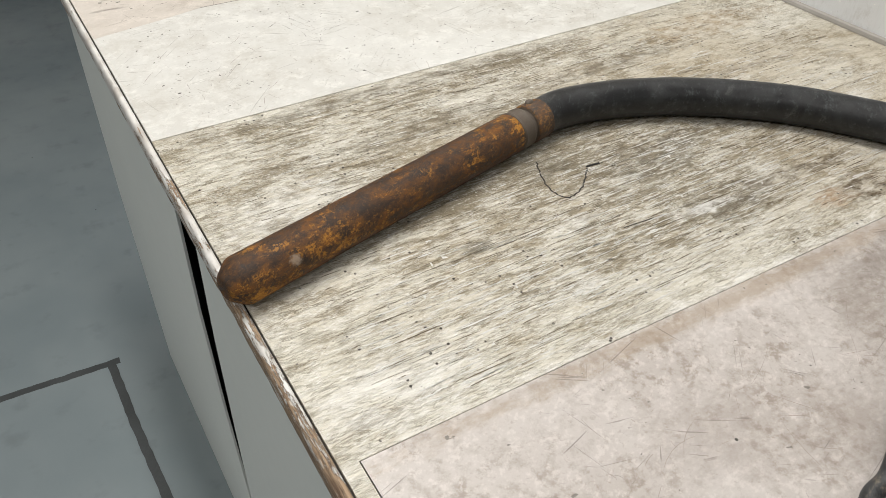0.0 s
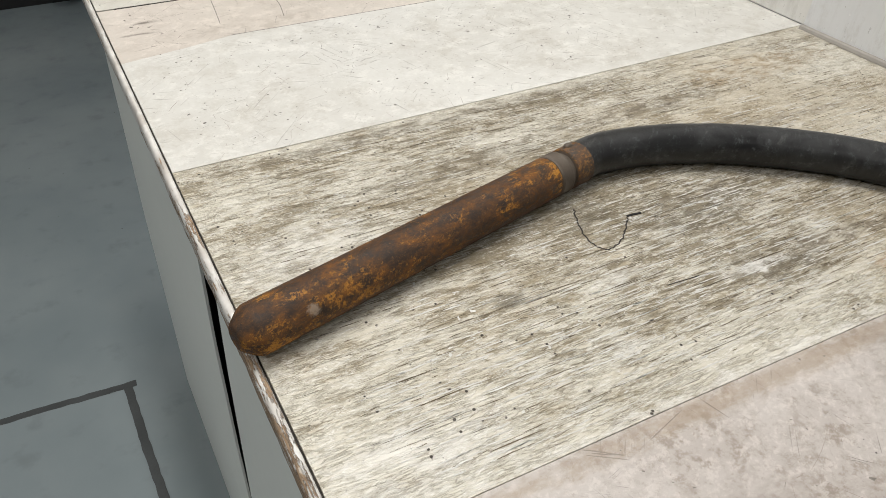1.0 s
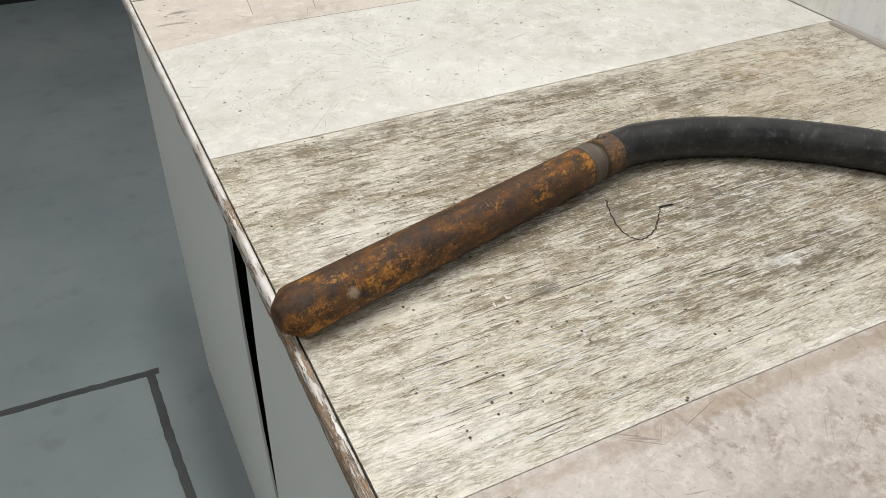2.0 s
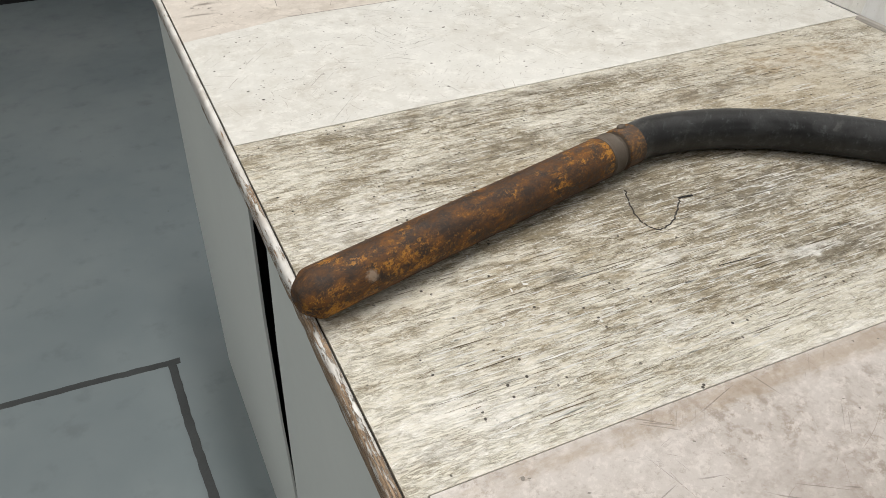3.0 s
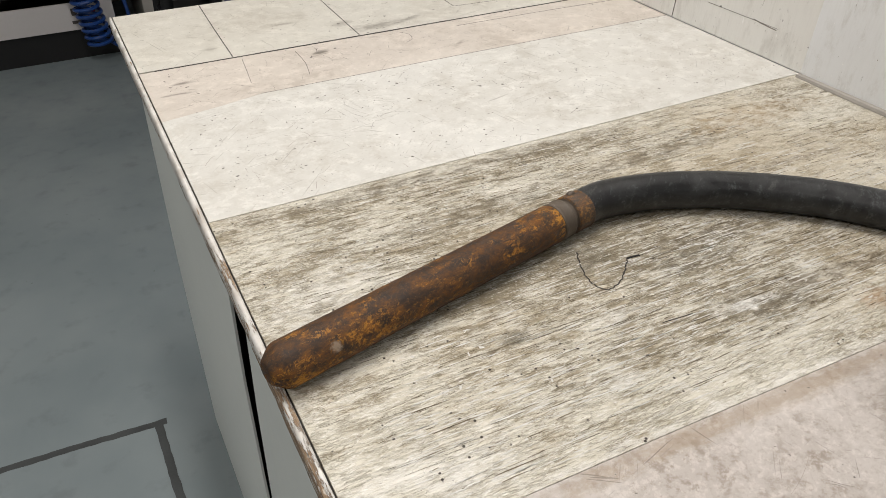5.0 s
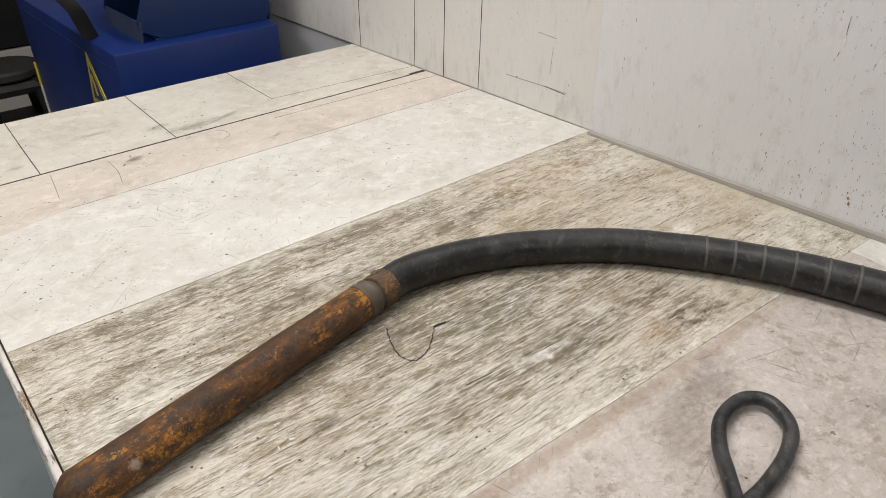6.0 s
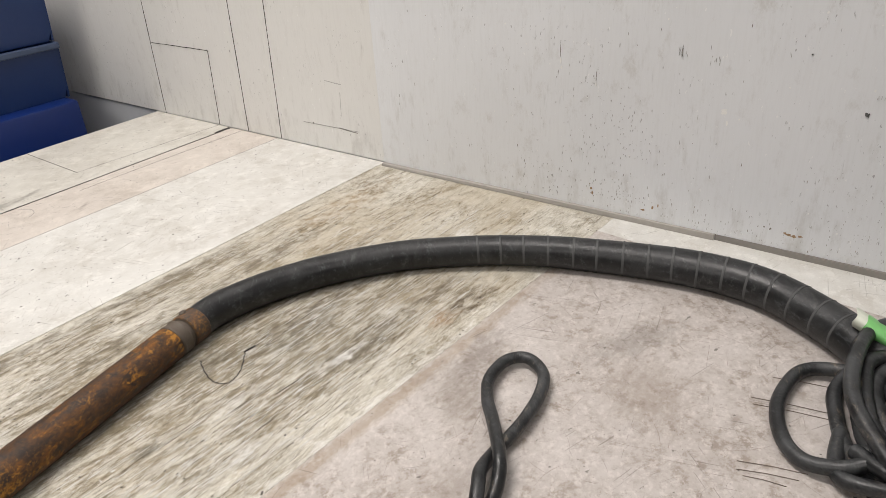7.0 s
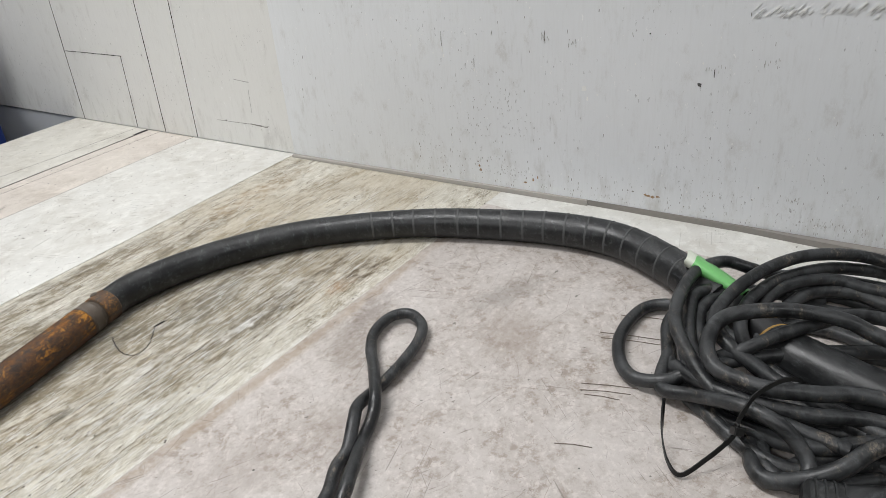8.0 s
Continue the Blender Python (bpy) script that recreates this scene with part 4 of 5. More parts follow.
# doubled cable twisted to an eye
eye_loop = thing("twisted_cable", "grey-black cable doubled and twisted into an open eye", "cable", at=(0.33, 0.05, TOP))
eye_path = spline([(0.330, -0.460, 0.9075), (0.220, -0.360, 0.9075), (0.130, -0.200, 0.9075), (0.130, -0.060, 0.9075), (0.170, -0.001, 0.9075), (0.204, 0.014, 0.9075), (0.225, 0.024, 0.9075), (0.243, 0.026, 0.9100), (0.266, 0.036, 0.9180), (0.284, 0.045, 0.9170), (0.313, 0.051, 0.9080), (0.331, 0.050, 0.9080), (0.356, 0.049, 0.9100), (0.392, 0.054, 0.9095), (0.419, 0.066, 0.9095), (0.431, 0.089, 0.9095), (0.417, 0.104, 0.9095), (0.387, 0.103, 0.9095), (0.362, 0.089, 0.9095), (0.339, 0.069, 0.9130), (0.303, 0.040, 0.9195), (0.284, 0.030, 0.9120), (0.259, 0.023, 0.9075), (0.230, 0.008, 0.9155), (0.207, -0.002, 0.9165), (0.185, -0.012, 0.9100), (0.155, -0.060, 0.9075), (0.150, -0.190, 0.9075), (0.240, -0.345, 0.9075), (0.345, -0.445, 0.9075)], 9)
smooth(part("cable", tube([p - Vector((0.33, 0.05, TOP)) for p in eye_path], 0.0056, 14), "cable", eye_loop))

# faint brown scratch lines on the sheet, built as hair-thin tubes
for pts in ([(0.493, -0.096, 0.0), (0.507, -0.165, 0.0)], [(0.485, -0.100, 0.0), (0.498, -0.160, 0.0)], [(0.530, -0.105, 0.0), (0.542, -0.156, 0.0)], [(0.412, -0.108, 0.0), (0.426, -0.156, 0.0)], [(0.403, -0.110, 0.0), (0.416, -0.152, 0.0)], [(0.399, -0.116, 0.0), (0.405, -0.146, 0.0)], [(0.332, -0.116, 0.0), (0.341, -0.145, 0.0)]):
    a, b = (Vector((p[0], p[1], TOP + 0.0012)) for p in pts)
    wire = thing("scratch_line", "short thin brown scratch line on the laminate", "wire", "loose wires", at=a)
    part("wire", tube([Vector(), (b - a) * 0.5 + Vector((0.0008, 0.0006, 0.0002)), b - a], 0.00032, 6), "wood_dark", wire)

# raised crack in the plywood with a splinter end
crack_line = [(0.269, 0.367), (0.262, 0.353), (0.256, 0.336), (0.256, 0.323), (0.262, 0.315), (0.276, 0.318), (0.289, 0.327), (0.302, 0.339)]
part("crack", stripe([(q.x + 0.0006 * math.sin(i * 1.9), q.y + 0.0006 * math.cos(i * 2.7)) for i, q in enumerate(spline([(*p, 0) for p in crack_line], 5))], 0.0012, TOP, 0.0002), "line", bench)
part("splinter", stripe([(0.302, 0.3405), (0.309, 0.3402), (0.316, 0.339)], 0.0019, TOP, 0.0006), "dark", bench)
part("crack", stripe([(0.274, 0.264), (0.288, 0.2625), (0.303, 0.261)], 0.0008, TOP, 0.0002), "line", bench)

# ---- lines and damage on the wall boards ----
def wall_line(y0, z0, y1, z1, width, x=0.771, mat="line", n=14):
    bm = bmesh.new()
    pts = [(y0 + (y1 - y0) * i / n, z0 + (z1 - z0) * i / n) for i in range(n + 1)]
    d = Vector((0, y1 - y0, z1 - z0)).normalized()
    side = Vector((0, -d.z, d.y)) * width / 2
    rows = []
    for i, (y, z) in enumerate(pts):
        c = Vector((x, y, z)) + side * 0.5 * noise.noise((y * 60, z * 60, 3))
        w = side * (0.75 + 0.5 * noise.noise((y * 90, z * 90, 7)))
        rows.append([bm.verts.new(c + w + Vector((dx, 0, 0))) for dx in (0.001, -0.0003)] + [bm.verts.new(c - w + Vector((dx, 0, 0))) for dx in (-0.0003, 0.001)])
    for p, q in zip(rows, rows[1:]):
        for k in range(3):
            bm.faces.new((p[k], p[k + 1], q[k + 1], q[k]))
    return bm


for row in ((1.131, 0.9, 1.112, 1.5, 0.0022), (0.960, 0.902, 0.951, 1.043, 0.0018), (1.123, 1.043, 0.951, 1.043, 0.0016), (0.877, 0.902, 0.857, 1.5, 0.0022), (0.788, 0.902, 0.762, 1.5, 0.0018)):
    part("board_joint", wall_line(*row), "line", far_wall)
for row, tone in (((0.724, 0.9425, 0.598, 0.9435, 0.0007), "strip"), ((0.640, 0.9435, 0.600, 0.941, 0.0020), "strip"), ((0.632, 0.965, 0.629, 1.005, 0.0009), "pit_shade_grey"), ((0.660, 1.021, 0.624, 1.018, 0.0012), "pit_shade_grey")):
    part("scrape", wall_line(*row), tone, far_wall)



def chip(y, z, w, h, mat, owner, x=0.764, seed=0, name="chip"):
    rnd = random.Random(seed + int(y * 1e4) + int(z * 1e3))
    n = 11
    pts = []
    for i in range(n):
        a = 2 * math.pi * i / n
        r = rnd.uniform(0.45, 1.0)
        pts.append((y + w / 2 * r * math.cos(a), z + h / 2 * r * math.sin(a)))
    return part(name, slab(pts, x - 0.0003 - 0.0005 * rnd.random(), x + 0.001, 0), mat, owner)


for y, z, w, h, mat in ((0.029, 1.059, 0.009, 0.010, "chip"), (0.024, 1.046, 0.004, 0.008, "chip"), (0.082, 1.121, 0.0018, 0.016, "strip"), (0.233, 1.110, 0.0010, 0.026, "strip"), (0.2325, 1.096, 0.0034, 0.009, "chip"), (0.231, 1.088, 0.0030, 0.006, "chip"), (0.184, 1.082, 0.0010, 0.016, "strip"), (0.184, 1.072, 0.0018, 0.006, "chip"), (0.184, 0.934, 0.004, 0.006, "rust_spot"), (0.182, 0.928, 0.003, 0.007, "rust_spot"), (0.186, 0.940, 0.002, 0.003, "wood_dark"), (-0.060, 0.927, 0.008, 0.004, "rust_spot"), (-0.066, 0.9265, 0.006, 0.005, "rust_spot"), (-0.072, 0.928, 0.006, 0.003, "rust_spot"), (-0.056, 0.9285, 0.004, 0.003, "rust_spot"), (-0.040, 0.930, 0.003, 0.003, "strip"), (-0.033, 0.931, 0.003, 0.002, "strip"), (0.10, 0.925, 0.004, 0.005, "rust_spot"), (0.112, 0.919, 0.006, 0.003, "rust_spot"), (0.093, 0.929, 0.002, 0.006, "rust_spot"), (-0.05, 1.13, 0.002, 0.002, "dark"), (-0.11, 1.075, 0.006, 0.006, "ring"), (-0.125, 1.09, 0.0015, 0.015, "ring"), (0.545, 0.936, 0.008, 0.003, "pencil"), (0.70, 0.944, 0.004, 0.003, "dark")):
    chip(y, z, w, h, mat, near_wall if y < 0.543 else far_wall, 0.764 if y < 0.543 else 0.771)
marks = random.Random(5)


def flakes(name, rows, mat, owner, x=0.764):
    """Small ragged flakes or nicks on a wall, joined: rows of y, z, width, height and lean."""
    verts, faces = [], []
    for y, z, w, h, lean in rows:
        start, out = len(verts), 0.00025 + 0.0006 * marks.random()
        for i in range(8):
            a, r = 2 * math.pi * i / 8, marks.uniform(0.45, 1.0)
            u, v = w / 2 * r * math.cos(a), h / 2 * r * math.sin(a)
            verts += [(x - out, y + u + v * lean, z + v), (x + 0.001, y + u + v * lean, z + v)]
        faces.append(tuple(start + 2 * i for i in range(8)))
        faces += [(start + 2 * i, start + 2 * ((i + 1) % 8), start + 2 * ((i + 1) % 8) + 1, start + 2 * i + 1) for i in range(8)]
    mesh = bpy.data.meshes.new(name)
    mesh.from_pydata(verts, [], faces)
    mesh.materials.append(M[mat])
    ob = new(name, mesh)
    ob.parent = owner
    return tagged(ob, kind="stuff")


# a band of paint torn off in slanting strokes
torn = [(-0.160 - 0.118 * marks.random() ** 0.8, 0.0) for _ in range(60)]
torn = [(y, 1.1605 - 0.05 * (y + 0.22) + marks.gauss(0, 0.0022)) for y, _ in torn]
flakes("peeled_flake", [(y, z, marks.uniform(0.0012, 0.0028), marks.uniform(0.004, 0.010), -0.9) for y, z in torn], "chip", near_wall)
# grey strokes beside the flakes, painting in the shadows they would cast
flakes("peeled_shadow", [(y - 0.0018, z - 0.001, marks.uniform(0.0008, 0.0014), marks.uniform(0.003, 0.009), -0.9) for y, z in torn[:48]], "pit_shade_grey", near_wall)
# pits and vertical nicks: a cloud above the hose, a belt along the foot, strays
cloud_rows = [(marks.gauss(0.165, 0.045), 0.925 + abs(marks.gauss(0.06, 0.05)), marks.uniform(0.0005, 0.0012), marks.uniform(0.001, 0.0045), 0) for _ in range(170)]
foot_rows = [(marks.uniform(-0.42, 0.30), 0.911 + abs(marks.gauss(0.0, 0.022)), marks.uniform(0.0005, 0.0013), marks.uniform(0.0008, 0.0050), 0) for _ in range(260)]
stray_rows = [(marks.uniform(-0.42, 0.50), marks.uniform(0.93, 1.25), marks.uniform(0.0005, 0.0012), marks.uniform(0.001, 0.007), marks.gauss(0, 0.1)) for _ in range(110)]
flakes("pit", cloud_rows + foot_rows[:200] + stray_rows[:80], "pit_shade_grey", near_wall)
flakes("pit", foot_rows[200:] + stray_rows[80:], "strip", near_wall)
flakes("pale_chip", [(marks.uniform(-0.42, 0.45), marks.uniform(0.92, 1.22), marks.uniform(0.001, 0.003), marks.uniform(0.001, 0.004), 0) for _ in range(60)], "chip", near_wall)
for y, z, n in ((-0.262, 0.923, 26), (-0.30, 0.922, 16), (-0.185, 1.105, 8), (-0.125, 1.095, 7), (0.085, 1.12, 7), (0.045, 1.115, 9), (-0.225, 0.95, 12)):
    flakes("scrape", [(y + marks.gauss(0, 0.006), z + marks.gauss(0, 0.003), marks.uniform(0.0005, 0.0010), marks.uniform(0.002, 0.007), 0) for _ in range(n)], "pit_shade_grey", near_wall)

# ---- machine cabinet and bins beyond the bench ----
machine = thing("machine_cabinet", "glossy blue steel machine cabinet with a yellow warning sticker", "cabinet", at=(0.52, 1.6, 0))
shift = Matrix.Translation((-0.52, -1.6, 0))
smooth(part("body", box((0.35, 1.30, 0.0), (0.685, 2.0, 0.93), 0.006), "blue", machine, "", shift))
part("seam", box((0.3492, 1.31, 0.898), (0.352, 1.99, 0.9)), "bin_blue", machine, "", shift)
part("edge_guard", box((0.3465, 1.995, 0.0), (0.36, 2.003, 0.70)), "room", machine, "pale edge strip", shift)
part("edge_guard", box((0.3465, 1.995, 0.7005), (0.36, 2.003, 0.76)), "yellow", machine, "yellow edge strip", shift)


def sign_bar(y0, z0, y1, z1, w):
    d = Vector((0, y1 - y0, z1 - z0)).normalized()
    n = Vector((0, -d.z, d.y)) * w / 2
    a, b = Vector((0, y0, z0)), Vector((0, y1, z1))
    return slab([((p).y, (p).z) for p in (a + n, b + n, b - n, a - n)], 0.3470, 0.3505, 0)


part("warning_triangle", slab([(1.515, 0.785), (1.478, 0.900), (1.403, 0.797)], 0.3485, 0.3505, 0), "yellow", machine, "yellow warning triangle", shift)
part("warning_field", slab([(1.495, 0.800), (1.474, 0.872), (1.430, 0.807)], 0.3478, 0.3490, 0), "blue", machine, "", shift)
part("warning_mark", sign_bar(1.475, 0.855, 1.465, 0.812, 0.010), "yellow", machine, "", shift)
part("warning_mark", sign_bar(1.51, 0.765, 1.41, 0.775, 0.012), "label_white", machine, "", shift)


def storage_bin(x0, x1, y0, y1, z0, z1):
    """An open-fronted stacking bin: its mouth faces -x, its walls flare upwards."""
    ob = thing("storage_bin", "dark blue plastic stacking bin with an open front", "storage bin", "stacked bins", at=((x0 + x1) / 2, (y0 + y1) / 2, z0))
    m = Matrix.Translation((-(x0 + x1) / 2, -(y0 + y1) / 2, -z0))
    h, t, inset = z1 - z0, 0.004, 0.016
    for y, out in ((y0, 1), (y1, -1)):
        bm = slab([(x0 + 0.05, z0), (x1 - 0.01, z0), (x1, z0 + 0.03), (x1, z1), (x0 + 0.028, z1), (x0, z0 + 0.32 * h), (x0 + 0.008, z0 + 0.02)], y, y + out * t, 1)
        for v in bm.verts:
            v.co.y += out * inset * (1 - (v.co.z - z0) / h)
        part("side", bm, "bin_blue", ob, "", m)
        rim = part("rim", add_box(bmesh.new(), (x0 + 0.03, min(y - out * 0.006, y + out * t), z1 - 0.012), (x1, max(y - out * 0.006, y + out * t), z1), 0.002), "bin_lip", ob, "", m)
    part("base", box((x0 + 0.03, y0 + inset, z0), (x1 - 0.01, y1 - inset, z0 + t)), "bin_blue", ob, "", m)
    part("back", slab([(y0 + inset, z0), (y1 - inset, z0), (y1, z1), (y0, z1)], x1 - t, x1, 0), "bin_blue", ob, "", m)
    part("front_lip", slab([(y0 + inset * 0.8, z0), (y1 - inset * 0.8, z0), (y1 - 0.006, z0 + 0.34 * h), (y0 + 0.006, z0 + 0.34 * h)], x0 + 0.003, x0 + 0.007, 0), "bin_lip", ob, "worn grey-blue front lip", m)
    return ob


storage_bin(0.415, 0.690, 1.325, 1.53, 0.9305, 1.045)
storage_bin(0.378, 0.690, 1.32, 1.53, 1.047, 1.165)
storage_bin(0.378, 0.690, 1.32, 1.53, 1.167, 1.285)
card = thing("card_holder", "dark grey bent plate with faint scribbles", "plate", at=(0.335, 1.455, 0.9305))
smooth(part("plate", tube([Vector((0.022, -0.02, 0.001)), Vector((0.012, 0.0, 0.05)), Vector((0.0, 0.02, 0.075)), Vector((-0.02, 0.06, 0.085))], 0.028, 4, flat=0.06), "black", card))
part("scribble", box((-0.012, -0.006, 0.0775), (0.012, 0.0, 0.0785)), "label_white", card)

# ---- far end of the room ----
shelf = thing("low_shelf", "dark low steel shelf by the far wall", "shelf", at=(-0.35, 3.7, 0))
sh = Matrix.Translation((0.35, -3.7, 0))
part("plinth", box((-1.4, 3.46, 0.0), (0.17, 4.1, 0.13)), "black", shelf, "", sh)
part("rack", box((-1.4, 3.55, 0.26), (0.30, 4.1, 0.30)), "black", shelf, "", sh)
part("backing", box((-1.4, 4.0, 0.30), (0.30, 4.1, 1.1)), "black", shelf, "", sh)
board = thing("price_board", "white board with dark print on the shelf edge", "sign", at=(0.0, 3.44, 0.13))
bs = Matrix.Translation((0, -3.44, -0.13))
part("board", box((-0.6, 3.44, 0.132), (0.175, 3.455, 0.245)), "sign", board, "", bs)
part("print_block", box((0.07, 3.437, 0.165), (0.10, 3.4405, 0.215)), "red", board, "red print", bs)
for k in range(2):
    part("print_bar", box((0.005 + 0.028 * k, 3.437, 0.195), (0.026 + 0.028 * k, 3.4405, 0.225)), "pencil", board, "", bs)
part("print_bar", box((0.0, 3.437, 0.160), (0.05, 3.4405, 0.172)), "pencil", board, "", bs)
air = thing("spiral_air_hose", "blue coiled plastic air hose hanging down", "air hose", at=(0.09, 3.38, 0.02))
spiral = [Vector((0.0 + 0.05 * math.cos(a) - 0.0006 * a, 0.05 * math.sin(a), 0.05 + a * 0.0048)) for a in (0.35 * i for i in range(300))]
smooth(part("coil", tube(spiral, 0.008, 8), "hose_blue", air))
smooth(part("lead", tube(spline([(0.04, 0.0, 0.06), (0.10, 0.01, 0.02), (0.14, 0.02, 0.10), (0.12, 0.03, 0.4), (0.11, 0.03, 0.9)], 8), 0.008, 8), "hose_blue", air))
cabinet = thing("cream_cabinet", "cream painted cabinet behind the stool", "cabinet", at=(0.5, 3.75, 0))
cs = Matrix.Translation((-0.5, -3.75, 0))
part("body", box((0.31, 3.55, 0.0), (0.75, 3.98, 0.42), 0.004), "room", cabinet, "", cs)
part("handle", box((0.315, 3.53, 0.26), (0.36, 3.549, 0.30)), "black", cabinet, "black latch", cs)
# solid black block in place of the dark, shaded gap above the cabinet
part("top_gap_shade", box((0.31, 3.56, 0.43), (0.75, 3.98, 0.85), 0.004), "black", cabinet, "", cs)

stool = thing("work_stool", "black plastic stool with a round dark seat", "stool", at=(0.42, 3.0, 0))
smooth(part("seat", lathe([(0.47, 0.118), (0.478, 0.128), (0.498, 0.130), (0.507, 0.122), (0.508, 0.02)], 32), "seat", stool, "", pose(0, 0, 0, 0, -90, 0)))
for sx in (-1, 1):
    for sy in (-1, 1):
        smooth(part("leg", tube([Vector((0.085 * sx, 0.085 * sy, 0.47)), Vector((0.10 * sx, 0.10 * sy, 0.25)), Vector((0.125 * sx, 0.125 * sy, 0.0))], lambda s: 0.026 - 0.012 * s, 10), "black", stool))
for sx, sy, ex, ey in ((-1, -1, 1, -1), (-1, 1, 1, 1), (-1, -1, -1, 1), (1, -1, 1, 1)):
    part("rail", tube([Vector((0.085 * sx, 0.085 * sy, 0.44)), Vector((0.085 * ex, 0.085 * ey, 0.44))], 0.03, 8), "black", stool)
part("step", box((-0.11, -0.11, 0.29), (0.11, 0.11, 0.305), 0.004), "black", stool)


# ---- fine scratches and pits on the boards ----
def scratches(name, count, x0, x1, y0, y1, z, seed, longest, mat, owner, centre=None):
    """Many hair-thin curved scratches, joined."""
    rnd = random.Random(seed)
    verts, faces = [], []
    while len(faces) < count * 5:
        x, y = rnd.uniform(x0, x1), rnd.uniform(y0, y1)
        if centre and rnd.random() > math.exp(-((x - centre[0]) ** 2 + (y - centre[1]) ** 2) / centre[2] ** 2):
            continue
        a, bend = rnd.uniform(0, 2 * math.pi), rnd.gauss(0, 0.45)
        length, w = longest * rnd.random() ** 2.2 + 0.003, rnd.uniform(0.00008, 0.00019)
        start = len(verts)
        for i in range(6):
            taper = w * (0.35 + 0.65 * math.sin(math.pi * (i + 0.4) / 5.8))
            nx, ny = -math.sin(a), math.cos(a)
            verts += [(x + nx * taper, y + ny * taper, z), (x - nx * taper, y - ny * taper, z)]
            x, y, a = x + math.cos(a) * length / 5, y + math.sin(a) * length / 5, a + bend / 5
        faces += [(start + 2 * i, start + 2 * i + 1, start + 2 * i + 3, start + 2 * i + 2) for i in range(5)]
    mesh = bpy.data.meshes.new(name)
    mesh.from_pydata(verts, [], faces)
    mesh.materials.append(M[mat])
    ob = new(name, mesh)
    ob.parent = owner
    return tagged(ob, kind="stuff")


def pits(name, count, x0, x1, y0, y1, z, seed, size, mat, owner):
    """Small ragged dents and specks, joined."""
    rnd = random.Random(seed)
    verts, faces = [], []
    for _ in range(count):
        x, y = rnd.uniform(x0, x1), rnd.uniform(y0, y1)
        r, sq, a0 = size * (0.3 + rnd.random() ** 3), rnd.uniform(0.15, 0.7), rnd.uniform(0, 3.1)
        start = len(verts)
        for i in range(7):
            a, q = 2 * math.pi * i / 7, r * rnd.uniform(0.3, 1.0)
            u, v = q * math.cos(a), q * sq * math.sin(a)
            verts.append((x + u * math.cos(a0) - v * math.sin(a0), y + u * math.sin(a0) + v * math.cos(a0), z))
        faces.append(tuple(range(start, start + 7)))
    mesh = bpy.data.meshes.new(name)
    mesh.from_pydata(verts, [], faces)
    mesh.materials.append(M[mat])
    ob = new(name, mesh)
    ob.parent = owner
    return tagged(ob, kind="stuff")


def grain_lines(name, count, z, seed, longest, widest, mat, centres, lean=-0.03):
    """Open grain and torn fibres along the plywood, joined; gathered round the worn places."""
    rnd = random.Random(seed)
    verts, faces = [], []
    while len(faces) < count * 6:
        x, y = rnd.uniform(0.03, 0.70), rnd.uniform(0.195, 0.538)
        if rnd.random() > 0.12 + sum(math.exp(-((x - c[0]) / c[2]) ** 2 - ((y - c[1]) / c[3]) ** 2) for c in centres):
            continue
        length = min(longest * rnd.random() ** 2 + 0.004, 0.745 - x)
        w, a = widest * rnd.uniform(0.25, 1.0), rnd.gauss(lean, 0.02)
        start = len(verts)
        for i in range(7):
            half = w * (0.2 + 0.8 * math.sin(math.pi * (i + 0.3) / 6.6)) * rnd.uniform(0.45, 1.0)
            verts += [(x, y + half, z), (x, y - half, z)]
            x, y = x + length / 6, y + a * length / 6 + rnd.gauss(0, 0.00012)
        faces += [(start + 2 * i, start + 2 * i + 1, start + 2 * i + 3, start + 2 * i + 2) for i in range(6)]
    mesh = bpy.data.meshes.new(name)
    mesh.from_pydata(verts, [], faces)
    mesh.materials.append(M[mat])
    ob = new(name, mesh)
    ob.parent = bench
    return tagged(ob, kind="stuff")


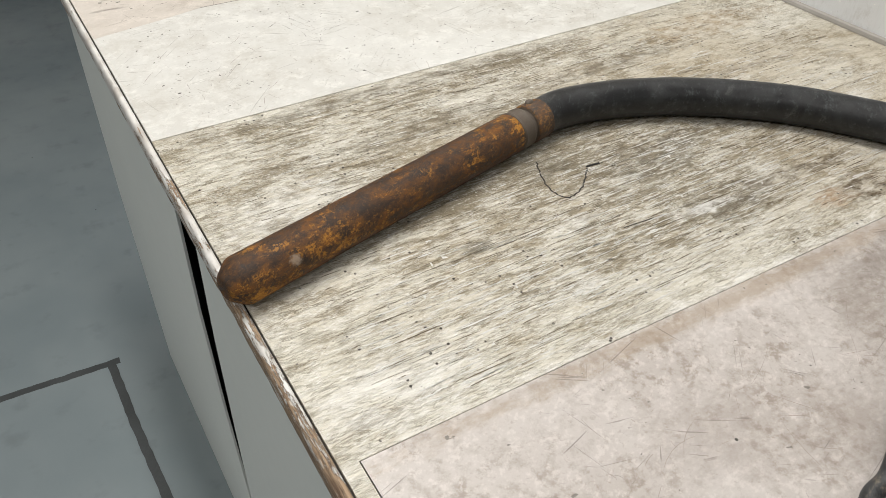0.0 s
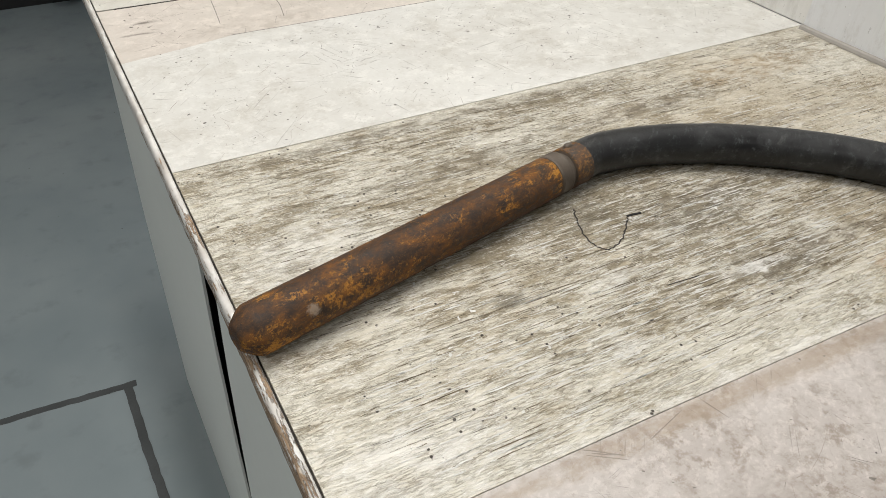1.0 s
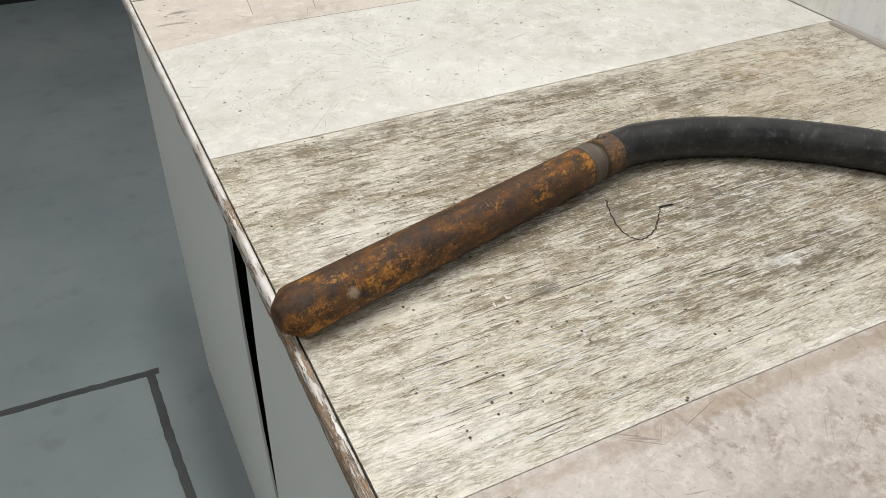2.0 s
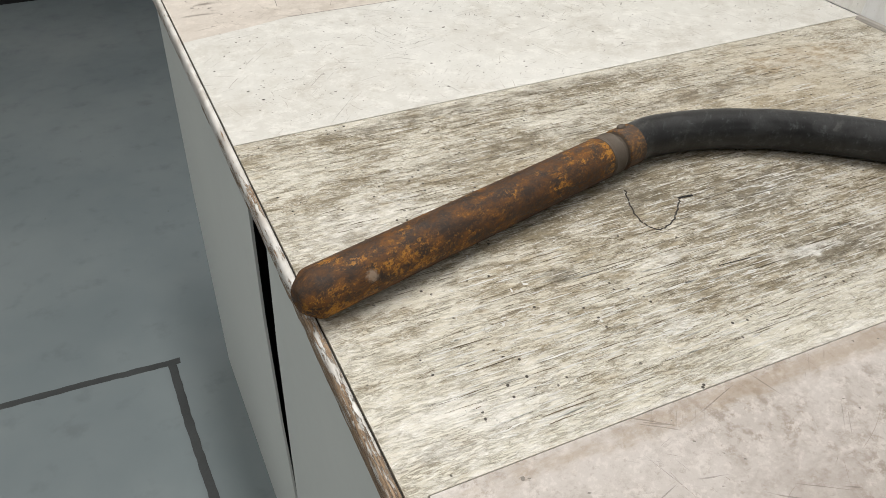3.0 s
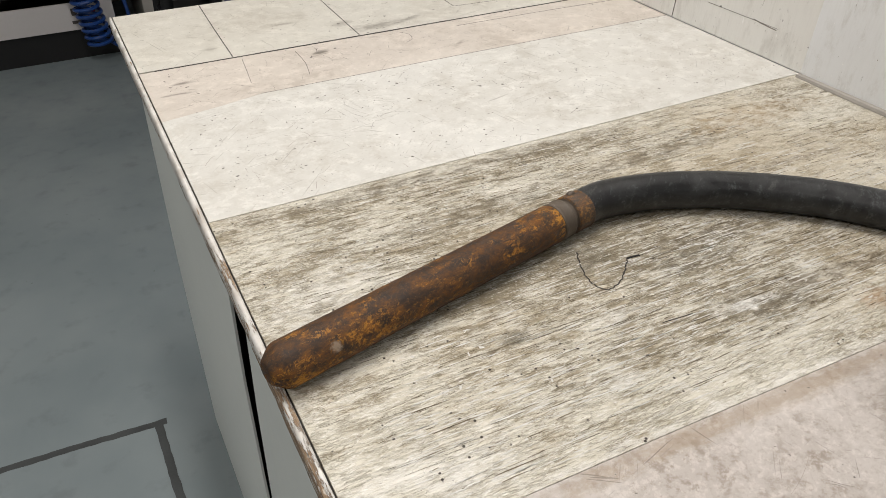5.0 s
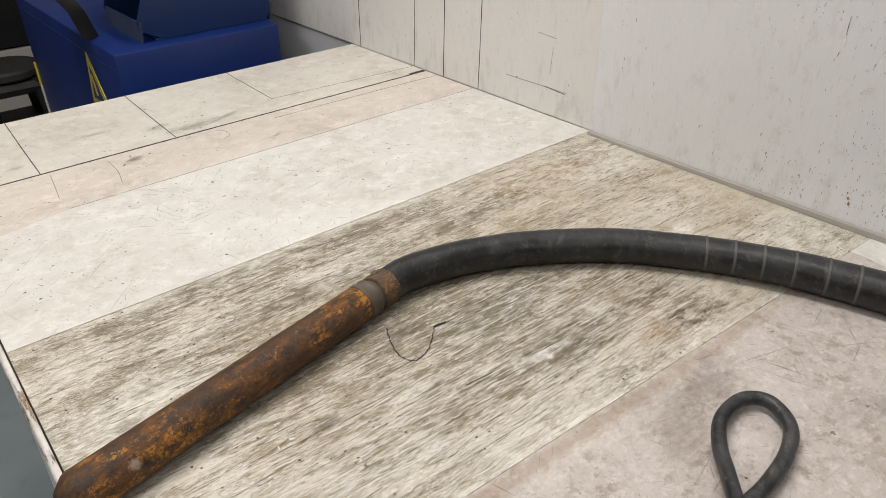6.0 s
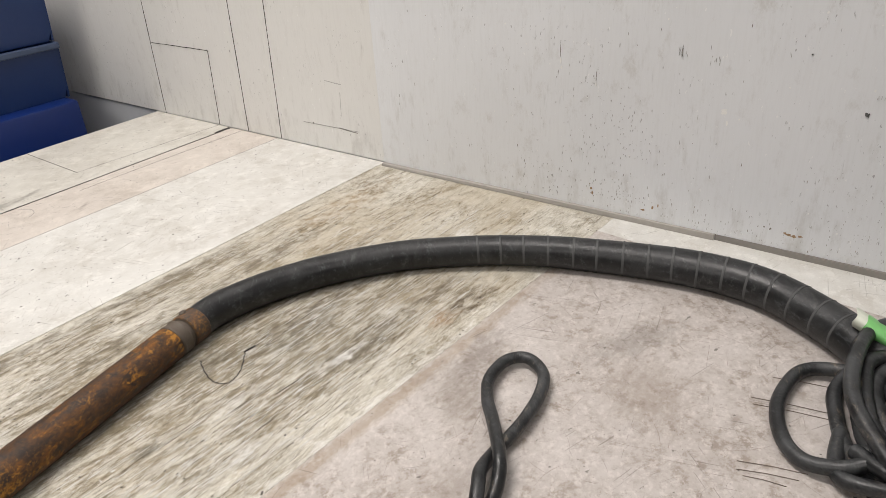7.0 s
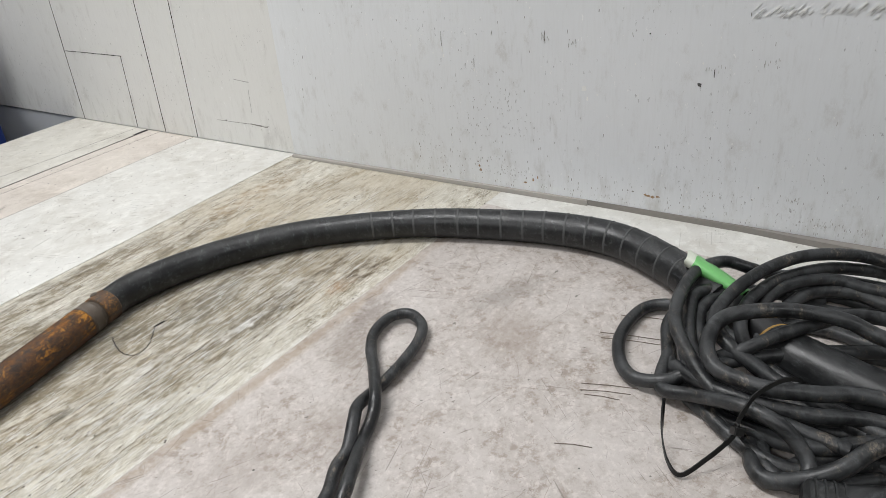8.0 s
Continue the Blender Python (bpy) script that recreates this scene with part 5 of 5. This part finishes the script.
WORN = ((0.30, 0.37, 0.22, 0.10), (0.45, 0.25, 0.18, 0.04), (0.30, 0.52, 0.25, 0.03))
grain_lines("open_grain", 1700, TOP + 0.00015, 21, 0.032, 0.00055, "grain_dirt", WORN)
grain_lines("torn_fibre", 1300, TOP + 0.0002, 22, 0.03, 0.0008, "white", ((0.2, 0.25, 0.3, 0.06), (0.45, 0.33, 0.2, 0.08)))
pits("paint_chip", 520, 0.03, 0.73, 0.20, 0.535, TOP + 0.00022, 23, 0.0024, "white", bench)
pits("dent", 420, 0.03, 0.75, 0.565, 0.79, TOP + 0.0009, 24, 0.0024, "pencil", bench)
Z = TOP + 0.0007
scratches("scratch", 110, 0.03, 0.75, 0.565, 0.79, Z + 0.0001, 1, 0.016, "pencil", bench, (0.36, 0.66, 0.22))
scratches("scratch", 300, 0.03, 0.75, 0.565, 0.79, Z + 0.0001, 2, 0.020, "scuff", bench)
scratches("scratch", 120, 0.02, 0.75, 0.81, 0.92, Z, 3, 0.022, "strip", bench, (0.3, 0.86, 0.25))
scratches("scratch", 90, 0.02, 0.75, 0.935, 1.15, Z + 0.0001, 4, 0.018, "strip", bench)
scratches("scratch", 420, 0.03, 0.68, -0.32, 0.135, Z + 0.0002, 5, 0.040, "scuff", bench)
scratches("scratch", 60, 0.03, 0.68, -0.32, 0.135, Z + 0.0002, 6, 0.014, "strip", bench)
pits("dent", 130, 0.03, 0.75, 0.565, 0.79, Z + 0.0001, 7, 0.0011, "pencil", bench)
pits("dent", 110, 0.02, 0.75, 0.81, 1.15, Z + 0.0001, 8, 0.0018, "pencil", bench)
pits("dent", 26, 0.27, 0.42, 0.935, 1.0, Z + 0.0001, 18, 0.0040, "strip", bench)
pits("dent", 16, 0.02, 0.07, 0.83, 0.91, Z + 0.0001, 19, 0.0040, "strip", bench)
pits("dent", 10, 0.21, 0.26, 0.87, 0.91, Z + 0.0001, 20, 0.0045, "strip", bench)
pits("dent", 160, 0.03, 0.68, -0.32, 0.135, Z + 0.0002, 9, 0.0009, "pencil", bench)
pits("dent", 120, 0.02, 0.74, 0.20, 0.54, TOP + 0.0002, 10, 0.0008, "grain_dirt", bench)
pits("floor_speck", 45, -1.3, -0.12, 0.6, 3.0, 0.0004, 12, 0.004, "black", floor)
